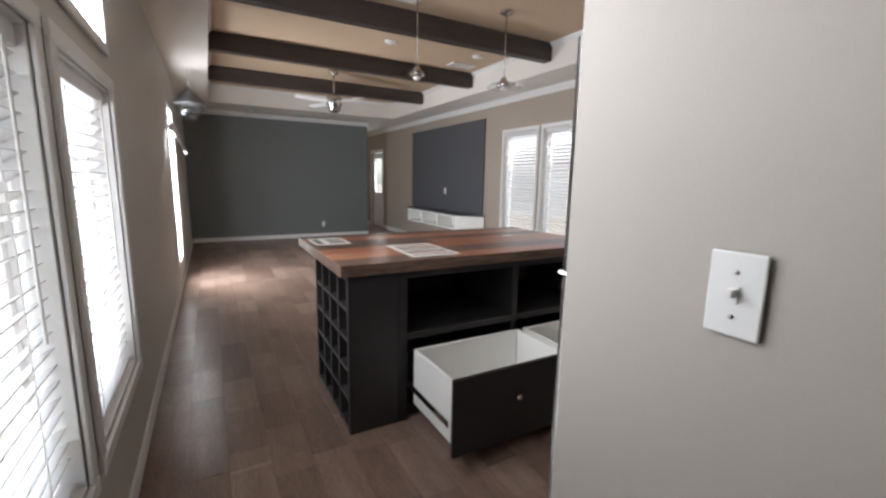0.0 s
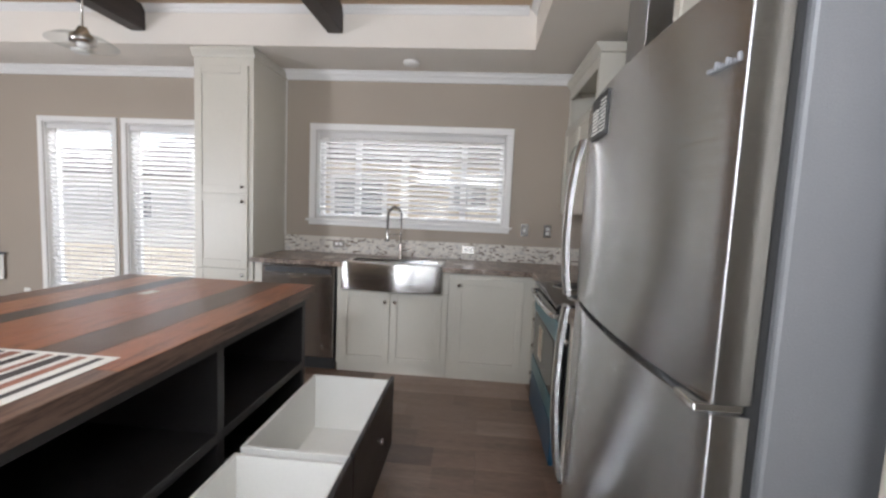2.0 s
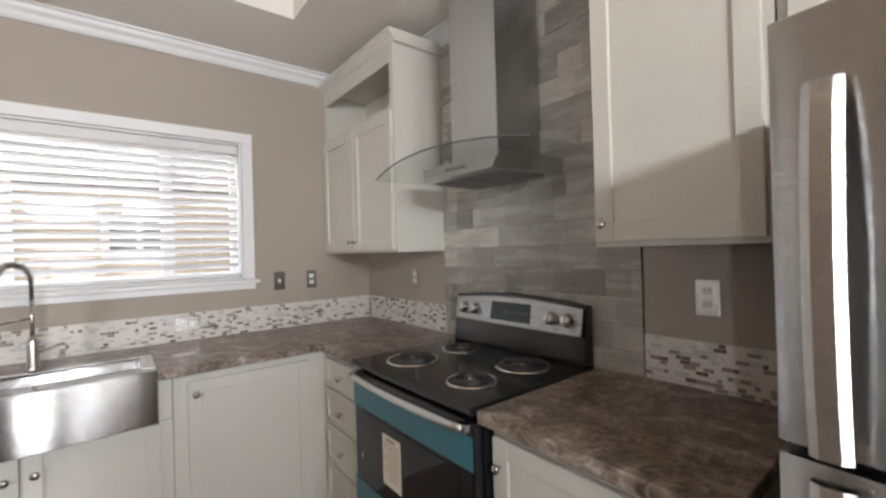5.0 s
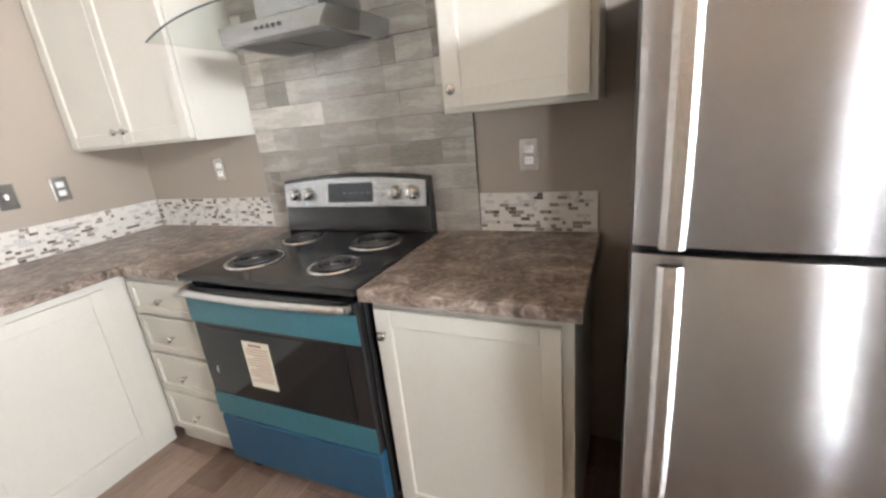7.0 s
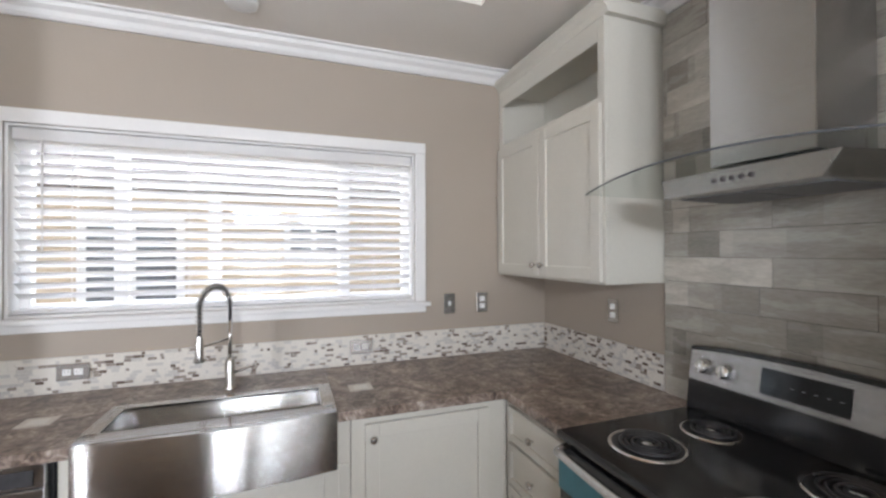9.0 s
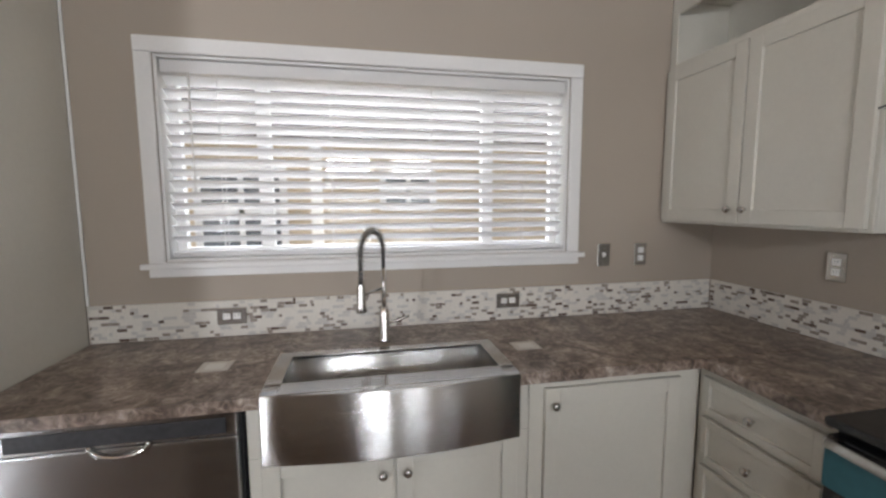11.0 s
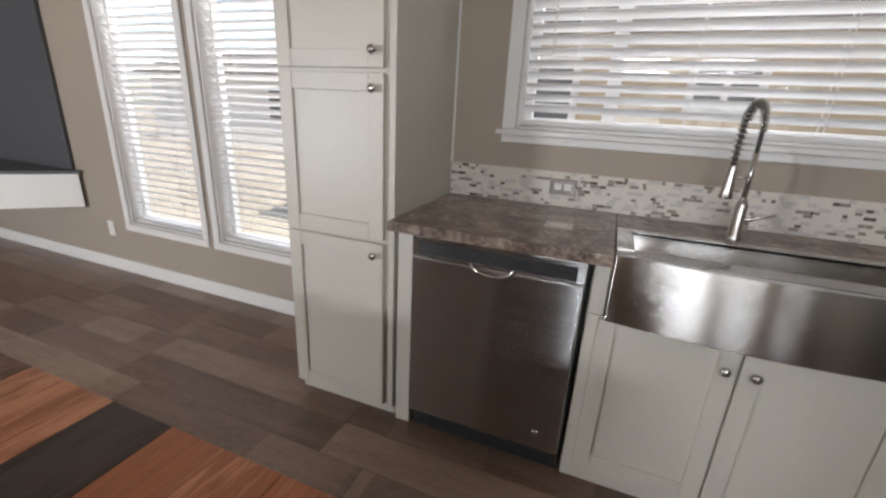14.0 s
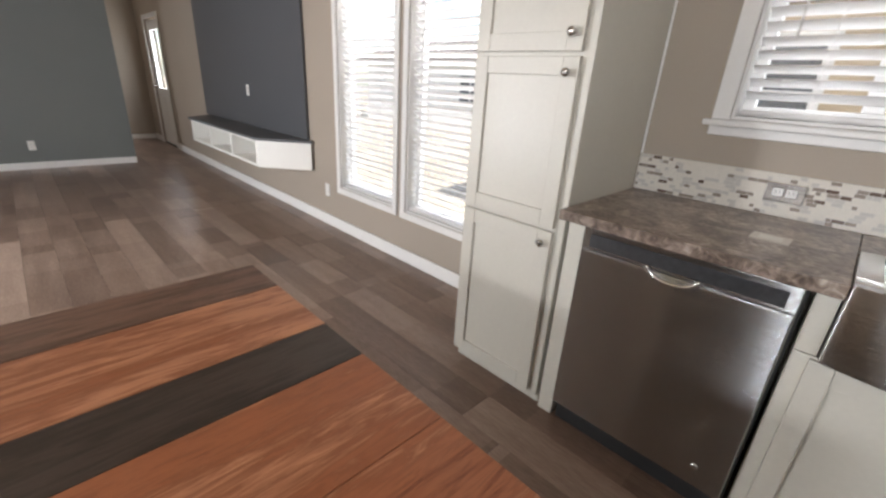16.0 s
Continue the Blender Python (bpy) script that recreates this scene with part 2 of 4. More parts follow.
GLASS = glass("window_glass", (0.97, 0.985, 0.98))
HOODGLASS = glass("hood_glass", (0.93, 0.95, 0.94))
SHADEGLASS = glass("clear_lamp_glass", (0.90, 0.91, 0.91), 0.06)
# white vinyl slats let a part of the daylight through
SLAT = bpy.data.materials.new("white_vinyl_slat")
SLAT.use_nodes = True
st = SLAT.node_tree
sd = st.nodes["Principled BSDF"]
sd.inputs["Base Color"].default_value, sd.inputs["Roughness"].default_value = (0.82, 0.81, 0.80, 1), 0.45
tr = st.nodes.new("ShaderNodeBsdfTranslucent")
tr.inputs[0].default_value = (0.85, 0.83, 0.80, 1)
mx = st.nodes.new("ShaderNodeMixShader")
mx.inputs[0].default_value = 0.22
st.links.new(sd.outputs[0], mx.inputs[1])
st.links.new(tr.outputs[0], mx.inputs[2])
st.links.new(mx.outputs[0], st.nodes["Material Output"].inputs[0])


# ---- builders ----
def finish(name, bm, mats, parent=None, smooth=False):
    me = bpy.data.meshes.new(name)
    bmesh.ops.recalc_face_normals(bm, faces=bm.faces)
    bm.to_mesh(me)
    bm.free()
    for m in (mats if isinstance(mats, (list, tuple)) else [mats]):
        me.materials.append(m)
    if smooth:
        for p in me.polygons:
            p.use_smooth = True
    ob = new(name, me)
    if parent:
        ob.parent = parent
    return ob


def base_of(parent):
    """World place of a thing or of one of its parts."""
    v = Vector((0, 0, 0))
    while parent:
        v += parent.location
        parent = parent.parent
    return v


def add_box(bm, lo, hi, bevel=0.0, index=0):
    lo, hi = [min(a, b) for a, b in zip(lo, hi)], [max(a, b) for a, b in zip(lo, hi)]
    r = bmesh.ops.create_cube(bm, size=1.0)
    vs = r["verts"]
    for v in vs:
        v.co = Vector([l + (c + 0.5) * (h - l) for c, l, h in zip(v.co, lo, hi)])
    fs = {f for v in vs for f in v.link_faces}
    for f in fs:
        f.material_index = index
    if bevel:
        es = list({e for v in vs for e in v.link_edges})
        bevel = min(bevel, 0.45 * min(h - l for l, h in zip(lo, hi)))
        bmesh.ops.bevel(bm, geom=es, offset=bevel, segments=2, affect="EDGES", profile=0.5, material=index if index else -1)


def boxes(name, items, mats, parent=None, bevel=0.003):
    """One mesh of several boxes (x0, y0, z0, x1, y1, z1[, material])."""
    bm = bmesh.new()
    o = base_of(parent)
    for it in items:
        add_box(bm, Vector(it[:3]) - o, Vector(it[3:6]) - o, bevel, it[6] if len(it) > 6 else 0)
    return finish(name, bm, mats, parent)


def prism(name, outline, z0, z1, mats, parent=None, bevel=0.0, axis="z", round_off=False):
    """An outline (two coordinates a corner) drawn out along an axis."""
    bm = bmesh.new()
    o = base_of(parent)

    def at(p, h):
        return Vector({"z": (p[0], p[1], h), "y": (p[0], h, p[1]), "x": (h, p[0], p[1])}[axis]) - o
    a = [bm.verts.new(at(p, z0)) for p in outline]
    b = [bm.verts.new(at(p, z1)) for p in outline]
    bm.faces.new(a)
    bm.faces.new(b)
    for i in range(len(a)):
        j = (i + 1) % len(a)
        bm.faces.new((a[i], a[j], b[j], b[i]))
    if bevel:
        bmesh.ops.recalc_face_normals(bm, faces=bm.faces)
        sharp = [e for e in bm.edges if e.calc_face_angle(0) > radians(20)]
        bmesh.ops.bevel(bm, geom=sharp, offset=bevel, segments=2, affect="EDGES", profile=0.5)
    ob = finish(name, bm, mats, parent, smooth=round_off)
    if round_off:
        ob.data.set_sharp_from_angle(angle=radians(25))
    return ob


def lathe(name, profile, at, mats, parent=None, way=(0, 0, 1), n=24):
    """A turned shape: (radius, height) pairs round an axis."""
    bm = bmesh.new()
    q = Vector((0, 0, 1)).rotation_difference(Vector(way))
    o = Vector(at) - base_of(parent)
    rings = []
    for r, h in profile:
        if r < 1e-5:
            rings.append([bm.verts.new(o + q @ Vector((0, 0, h)))])
        else:
            rings.append([bm.verts.new(o + q @ Vector((r * math.cos(2 * math.pi * k / n), r * math.sin(2 * math.pi * k / n), h))) for k in range(n)])
    for a, b in zip(rings, rings[1:]):
        for k in range(n):
            j = (k + 1) % n
            if len(a) == 1 and len(b) > 1:
                bm.faces.new((a[0], b[k], b[j]))
            elif len(b) == 1 and len(a) > 1:
                bm.faces.new((a[k], b[0], a[j]))
            elif len(a) > 1:
                bm.faces.new((a[k], b[k], b[j], a[j]))
    return finish(name, bm, mats, parent, smooth=True)


def tube(name, pts, r, mats, parent=None, n=10):
    """A round bar along a line of points."""
    bm = bmesh.new()
    o = base_of(parent)
    pts = [Vector(p) for p in pts]
    rings = []
    side = None
    for i, p in enumerate(pts):
        d = (pts[min(i + 1, len(pts) - 1)] - pts[max(i - 1, 0)]).normalized()
        if side is None:
            side = d.orthogonal().normalized()
        side = (side - d * side.dot(d)).normalized()
        up = d.cross(side)
        rr = r[i] if isinstance(r, (list, tuple)) else r
        rings.append([bm.verts.new(p - o + rr * (math.cos(2 * math.pi * k / n) * side + math.sin(2 * math.pi * k / n) * up)) for k in range(n)])
    for a, b in zip(rings, rings[1:]):
        for k in range(n):
            bm.faces.new((a[k], a[(k + 1) % n], b[(k + 1) % n], b[k]))
    bm.faces.new(rings[0])
    bm.faces.new(rings[-1])
    return finish(name, bm, mats, parent, smooth=True)


def thing(name, at, label, category, group=""):
    e = new(name)
    e.location = at
    e.empty_display_size = 0.1
    return tagged(e, label, category, group)


def facing(way, plane):
    """Maps width, height and distance out of a front to a box in the world. way: -x or +y."""
    def f(u0, v0, w0, u1, v1, w1, *m):
        if way == "-x":
            return (plane - w1, u0, v0, plane - w0, u1, v1, *m)
        return (u0, plane + w0, v0, u1, plane + w1, v1, *m)
    return f


def knob(f_way, plane, u, v, parent):
    at = (plane, u, v) if f_way == "-x" else (u, plane, v)
    way = (-1, 0, 0) if f_way == "-x" else (0, 1, 0)
    return tagged(lathe("knob", [(0.006, 0), (0.005, 0.012), (0.013, 0.016), (0.0155, 0.022), (0.012, 0.028), (0, 0.03)], at, NICKEL, parent, way, 16), "round brushed nickel knob")


def shaker(name, way, plane, u0, v0, u1, v1, parent, rail=0.055, m=None, knob_at=None):
    """A framed cabinet door or drawer front with a recessed panel."""
    f = facing(way, plane)
    m = m or CREAM
    items = [f(u0, v0, 0.001, u0 + rail, v1, 0.02), f(u1 - rail, v0, 0.001, u1, v1, 0.02),
             f(u0 + rail, v0, 0.001, u1 - rail, v0 + rail, 0.0195), f(u0 + rail, v1 - rail, 0.001, u1 - rail, v1, 0.0195),
             f(u0 + rail - 0.002, v0 + rail - 0.002, 0.001, u1 - rail + 0.002, v1 - rail + 0.002, 0.010)]
    d = boxes(name, items, m, parent, 0.0025)
    if knob_at:
        knob(way, plane + (-0.02 if way == "-x" else 0.02), *knob_at, d)
    return d


# ---- the shell of the house ----
def structure(ob, label):
    return tagged(ob, label, ob.name.split("_")[0], kind="structure")


def wall_along(name, axis, face, thick, a0, a1, z0, z1, openings, m, label):
    """A wall with real openings (a0, a1, z0, z1)."""
    cuts = sorted({a0, a1, *[o for q in openings for o in q[:2]]})
    items = []
    for p, q in zip(cuts, cuts[1:]):
        holes = sorted([o[2:4] for o in openings if o[0] <= p + 1e-6 and o[1] >= q - 1e-6])
        z = z0
        for h0, h1 in holes + [(z1, z1)]:
            if h0 > z + 1e-4:
                items.append((face, p, z, face + thick, q, h0) if axis == "y" else (p, face, z, q, face + thick, h0))
            z = h1
    bm = bmesh.new()
    for it in items:
        add_box(bm, it[:3], it[3:6])
    bmesh.ops.remove_doubles(bm, verts=bm.verts, dist=1e-5)
    return structure(finish(name, bm, m), label)


SINKWIN = (0.76, 2.515, 1.235, 2.05)
LIVE1, LIVE2 = (4.545, 5.275, 0.395, 2.055), (3.62, 4.40, 0.395, 2.055)
DOOR = (10.52, 11.38, 0.0, 2.03)
F1, F0 = (1.50, 2.27, 0.45, 1.685), (0.56, 1.335, 0.45, 1.685)
T1, T0 = (1.50, 2.25, 1.865, 2.19), (0.56, 1.335, 1.865, 2.19)
FF = (5.44, 6.14, 0.34, 2.05)
wall_along("wall_east", "y", RX, 0.15, SY - 0.15, HY + 0.15, 0, 2.95, [SINKWIN, LIVE1, LIVE2, DOOR], WALL, "taupe painted wall with three blinded windows")
wall_along("wall_west", "y", LX, -0.15, -2.2, HY + 0.15, 0, 2.95, [F1, F0, T1, T0, FF], FRONT, "grey wall, its paint paled for haze, with tall blinded windows")
wall_along("wall_south", "x", SY, -0.12, 0.55, RX, 0, 2.95, [], WALL, "taupe painted wall behind the range")
boxes("wall_accent", [(LX, GY, 0, 3.21, GY + 0.12, 2.95)], ACCENT, bevel=0)
structure(bpy.data.objects["wall_accent"], "grey-green painted accent wall")
structure(boxes("wall_hall_end", [(2.6, HY, 0, RX, HY + 0.12, 2.95)], WALL, bevel=0), "taupe painted wall at the hall's end")
structure(boxes("wall_hall_side", [(2.6, GY + 0.12, 0, 2.72, HY, 2.95)], WALL, bevel=0), "taupe painted hall side wall")
structure(boxes("wall_partition", [(0.55, -2.2, 0, 0.66, 0.514, 2.95)], PALE, bevel=0.004), "pale beige partition wall beside the fridge")
structure(boxes("wall_back", [(LX, -2.35, 0, 0.55, -2.2, 2.95)], PALE, bevel=0), "pale beige wall behind the entry")

TX0, TX1, TY0, TY1 = 0.02, 3.40, 0.63, 8.35
bm = bmesh.new()
for it in [(LX, -2.2, CEIL, TX0, HY, 3.0), (TX1, -0.08, CEIL, RX, HY, 3.0), (TX0, -2.2, CEIL, TX1, TY0, 3.0), (TX0, TY1, CEIL, TX1, HY, 3.0)]:
    add_box(bm, it[:3], it[3:6])
structure(finish("ceiling", bm, CEILW), "white ceiling border round a raised tray")
structure(boxes("ceiling_tray", [(TX0 + 0.002, TY0 + 0.002, TRAY, TX1 - 0.002, TY1 - 0.002, 2.998)], CEILT, bevel=0), "tan raised tray ceiling")


def crown(name, pts_lo, axis, a0, a1, face, side, z, m=TRIM, size=0.075):
    """A moulded strip under a ceiling; side: the way it stands off its wall."""
    s = size
    out = [(0, 0), (s * 0.15, 0), (s * 0.3, s * 0.18), (s * 0.42, s * 0.42), (s * 0.68, s * 0.62), (s * 0.78, s * 0.85), (s, s * 0.88), (s, s), (0, s)]
    outline = [(face + side * u, z - s + v) for u, v in out]
    return structure(prism(name, outline, a0, a1, m, axis=axis), "white crown moulding")


crown("trim_crown_east", 0, "y", SY + 0.078, HY, RX - 0.002, -1, CEIL - 0.001)
crown("trim_crown_south", 0, "x", 0.67, RX, SY + 0.002, 1, CEIL - 0.001)
crown("trim_crown_accent", 0, "x", LX, 3.21, GY - 0.002, -1, CEIL - 0.001)
crown("trim_tray_east", 0, "y", TY0 + 0.06, TY1 - 0.06, TX1 - 0.002, -1, TRAY - 0.001, size=0.05)
crown("trim_tray_west", 0, "y", TY0 + 0.06, TY1 - 0.06, TX0 + 0.002, 1, TRAY - 0.001, size=0.05)
crown("trim_tray_south", 0, "x", TX0, TX1, TY0 + 0.002, 1, TRAY - 0.001, size=0.05)
crown("trim_tray_north", 0, "x", TX0, TX1, TY1 - 0.002, -1, TRAY - 0.001, size=0.05)


def baseboard(name, items):
    return structure(boxes(name, items, TRIM, bevel=0.005), "white painted baseboard")


baseboard("baseboard_east", [(RX - 0.017, 3.33, 0.0, RX - 0.002, DOOR[0] - 0.07, 0.1), (RX - 0.017, DOOR[1] + 0.07, 0, RX - 0.002, HY - 0.01, 0.1)])
baseboard("baseboard_accent", [(LX + 0.03, GY - 0.017, 0, 3.21, GY - 0.002, 0.085)])
baseboard("baseboard_hall", [(2.75, HY - 0.017, 0, RX - 0.02, HY - 0.002, 0.085)])
baseboard("baseboard_west", [(LX + 0.002, -2.1, 0, LX + 0.017, GY - 0.02, 0.085)])
baseboard("baseboard_partition", [(0.533, -2.1, 0, 0.548, 0.476, 0.085)])

# ceiling beams
for k, y in enumerate((2.14, 3.74, 5.36, 6.97)):
    b = boxes("ceiling_beam", [(TX0 + 0.003, y - 0.055, 2.665, TX1 - 0.003, y + 0.065, TRAY - 0.002)], BEAM, bevel=0.008)
    tagged(b, "dark stained wooden beam across the tray ceiling", "beam", "ceiling beams")


# ---- windows and blinds ----
slat_mesh = {}


def window(name, side, op, mullions=(), blind=True, casing=0.055, sill=False, tilt=31, drop=1.0, rail_mid=False):
    """A cased window with sash, glass and a slatted blind. side +1: the east wall, -1: the west wall."""
    y0, y1, z0, z1 = op
    face = RX if side > 0 else LX
    s = side

    def b(x0, ya, za, x1, yb, zb):
        return (face + s * x0, ya, za, face + s * x1, yb, zb)
    root = thing(name, (face, (y0 + y1) / 2, z0), "white framed window set in the wall", "window")
    root["kind"] = "structure"
    c = casing
    tagged(boxes("casing", [b(-0.016, y0 - c, z0, -0.002, y0, z1), b(-0.016, y1, z0, -0.002, y1 + c, z1),
                            b(-0.018, y0 - c, z1, -0.002, y1 + c, z1 + c), b(-0.018, y0 - c, z0 - c, -0.002, y1 + c, z0)], TRIM, root, 0.004))
    boxes("jamb", [b(0, y0 + 0.001, z0 + 0.001, 0.15, y0 + 0.012, z1 - 0.001), b(0, y1 - 0.012, z0 + 0.001, 0.15, y1 - 0.001, z1 - 0.001),
                   b(0, y0 + 0.012, z1 - 0.012, 0.15, y1 - 0.012, z1 - 0.001), b(0, y0 + 0.012, z0 + 0.001, 0.15, y1 - 0.012, z0 + 0.012)], TRIM, root, 0.002)
    fr = [b(0.085, y0 + 0.012, z0 + 0.012, 0.125, y0 + 0.05, z1 - 0.012), b(0.085, y1 - 0.05, z0 + 0.012, 0.125, y1 - 0.012, z1 - 0.012),
          b(0.085, y0 + 0.05, z0 + 0.012, 0.125, y1 - 0.05, z0 + 0.05), b(0.085, y0 + 0.05, z1 - 0.05, 0.125, y1 - 0.05, z1 - 0.012)]
    for m in mullions:
        fr.append(b(0.083, m - 0.028, z0 + 0.05, 0.127, m + 0.028, z1 - 0.05))
    if rail_mid:
        zm = (z0 + z1) / 2
        fr.append(b(0.083, y0 + 0.05, zm - 0.025, 0.127, y1 - 0.05, zm + 0.025))
    boxes("frame", fr, TRIM, root, 0.003)
    pane = boxes("pane", [b(0.103, y0 + 0.045, z0 + 0.045, 0.107, y1 - 0.045, z1 - 0.045)], GLASS, root, 0)
    pane.visible_shadow = False
    if sill:
        boxes("sill", [b(-0.045, y0 - c - 0.02, z0 - c + 0.035, -0.019, y1 + c + 0.02, z0 - c + 0.057)], TRIM, root, 0.005)
    if blind:
        br = thing("window_blind", (face + s * 0.045, (y0 + y1) / 2, z1), "white vinyl slatted blind lowered over the window", "blind", "window blinds")
        xc = face + s * 0.045
        boxes("headrail", [(xc - 0.028, y0 + 0.016, z1 - 0.065, xc + 0.028, y1 - 0.016, z1 - 0.014)], SLAT, br, 0.004)
        w = y1 - y0 - 0.036
        key = round(w, 3)
        if key not in slat_mesh:
            bmm = bmesh.new()
            add = []
            for t in range(5):
                u = -0.025 + 0.0125 * t
                add.append((u, 0.0022 * (1 - (u / 0.025) ** 2)))
            top = [[bmm.verts.new((u, e * w / 2, v + 0.0014)) for u, v in add] for e in (-1, 1)]
            bot = [[bmm.verts.new((u, e * w / 2, v - 0.0014)) for u, v in add] for e in (-1, 1)]
            for i in range(4):
                bmm.faces.new((top[0][i], top[0][i + 1], top[1][i + 1], top[1][i]))
                bmm.faces.new((bot[0][i], bot[1][i], bot[1][i + 1], bot[0][i + 1]))
                for e in (0, 1):
                    bmm.faces.new((top[e][i], bot[e][i], bot[e][i + 1], top[e][i + 1]))
            for i in (0, 4):
                bmm.faces.new((top[0][i], top[1][i], bot[1][i], bot[0][i]))
            bmesh.ops.recalc_face_normals(bmm, faces=bmm.faces)
            me = bpy.data.meshes.new("slat")
            bmm.to_mesh(me)
            bmm.free()
            me.materials.append(SLAT)
            slat_mesh[key] = me
        z = z1 - 0.09
        while z > z0 + 0.06:
            sl = new("slat", slat_mesh[key])
            sl.parent = br
            sl.location = (0, 0, z - z1)
            sl.rotation_euler = (random.uniform(-0.003, 0.003), radians(s * tilt + random.uniform(-2, 2)), 0)
            z -= 0.0455
        boxes("bottom_rail", [(xc - 0.025, y0 + 0.018, z0 + 0.018, xc + 0.025, y1 - 0.018, z0 + 0.036)], SLAT, br, 0.004)
        n = max(2, int((y1 - y0) / 0.42))
        for i in range(n):
            yy = y0 + (y1 - y0) * (i + 0.5) / n
            for dx in (-0.027, 0.027):
                boxes("ladder_cord", [(xc + dx - 0.0012, yy - 0.0012, z0 + 0.03, xc + dx + 0.0012, yy + 0.0012, z1 - 0.06)], SLAT, br, 0)
        tube("wand", [(xc - s * 0.035, y1 - 0.12, z1 - 0.06), (xc - s * 0.035, y1 - 0.12, z1 - 0.06 - min(0.7, 0.6 * (z1 - z0)))], 0.004, PLAST, br, 8)
    return root


window("window_1", 1, SINKWIN, (1.135, 2.14), casing=0.06, sill=True)
window("window_2", 1, LIVE1, (), casing=0.05, rail_mid=False)
window("window_3", 1, LIVE2, (), casing=0.05)
window("window_4", -1, F1, (), casing=0.05)
window("window_5", -1, F0, (), casing=0.05)
window("window_6", -1, T1, (), blind=False, casing=0.04)
window("window_7", -1, T0, (), blind=False, casing=0.04)
window("window_8", -1, FF, ((FF[0] + FF[1]) / 2,), blind=False, casing=0.05, rail_mid=True)

# valance hung on the far window
val = thing("window_valance", (LX + 0.12, 5.79, 1.6), "grey patterned short fabric valance over the window", "valance")
prism("cloth", [(LX + 0.019, 1.863), (LX + 0.05, 1.885), (LX + 0.08, 1.84), (LX + 0.105, 1.75), (LX + 0.15, 1.6), (LX + 0.132, 1.6), (LX + 0.06, 1.78), (LX + 0.019, 1.8)], 5.39, 6.19, FRONT, val, axis="y")
boxes("hem", [(LX + 0.13, 5.39, 1.586, LX + 0.152, 6.19, 1.599)], TRIM, val, 0.003)

# hall door
hd = thing("hall_door", (RX + 0.05, 10.95, 0), "white panelled exterior door with a tall glazed light", "door")
boxes("leaf", [(RX + 0.03, DOOR[0] + 0.02, 0.012, RX + 0.07, DOOR[0] + 0.16, 2.0), (RX + 0.03, DOOR[1] - 0.16, 0.012, RX + 0.07, DOOR[1] - 0.02, 2.0),
               (RX + 0.03, DOOR[0] + 0.16, 0.012, RX + 0.07, DOOR[1] - 0.16, 0.95), (RX + 0.03, DOOR[0] + 0.16, 1.86, RX + 0.07, DOOR[1] - 0.16, 2.0)], TRIM, hd, 0.004)
boxes("door_panel", [(RX + 0.022, DOOR[0] + 0.18, 0.2, RX + 0.029, 10.92, 0.82), (RX + 0.022, 10.98, 0.2, RX + 0.029, DOOR[1] - 0.18, 0.82)], TRIM, hd, 0.004)
pn = boxes("pane", [(RX + 0.048, DOOR[0] + 0.15, 0.94, RX + 0.053, DOOR[1] - 0.15, 1.87)], GLASS, hd, 0)
pn.visible_shadow = False
lathe("door_knob", [(0.025, 0), (0.025, 0.008), (0.01, 0.012), (0.01, 0.035), (0.026, 0.045), (0.028, 0.058), (0.018, 0.07), (0, 0.072)], (RX + 0.03, DOOR[1] - 0.09, 0.98), NICKEL, hd, (-1, 0, 0), 18)
structure(boxes("trim_door_casing", [(RX - 0.016, DOOR[0] - 0.06, 0, RX - 0.002, DOOR[0], 2.09), (RX - 0.016, DOOR[1], 0, RX - 0.002, DOOR[1] + 0.06, 2.09),
                                     (RX - 0.016, DOOR[0], 2.03, RX - 0.002, DOOR[1], 2.09)], TRIM, bevel=0.004), "white door casing")

# ---- living room ----
tv = boxes("wall_panel", [(RX - 0.03, 5.80, 0.74, RX - 0.002, 8.62, 2.335)], PANELG, bevel=0.004)
tagged(tv, "charcoal painted panel on the taupe wall for a screen", "panel")
mb = thing("media_bench", (RX - 0.2, 7.1, 0.47), "white wall-hung bench with open bays and a dark top", "bench")
D0, D1 = 3.62, RX - 0.032
fr = []
boxes("carcase", [(D0, 6.10, 0.47, D1, 8.07, 0.495), (D0, 6.10, 0.70, D1, 8.07, 0.72), (D1 - 0.02, 6.12, 0.495, D1, 8.06, 0.70),
                  (D0, 6.10, 0.495, D1 - 0.02, 6.14, 0.70), (D0, 8.03, 0.495, D1 - 0.02, 8.07, 0.70),
                  (D0, 6.74, 0.495, D1 - 0.02, 6.78, 0.70), (D0, 7.40, 0.495, D1 - 0.02, 7.44, 0.70)], WHITEL, mb, 0.003)
prism("end_box", [(D0, 6.099), (D1, 5.73), (D1, 6.099)], 0.47, 0.72, WHITEL, mb)
prism("far_end_box", [(D0, 8.071), (D1, 8.071), (D1, 8.42)], 0.47, 0.72, WHITEL, mb)
prism("top", [(D0 - 0.02, 6.08), (D1, 5.70), (D1, 8.46), (D0 - 0.02, 8.10)], 0.721, 0.742, PANELG, mb)


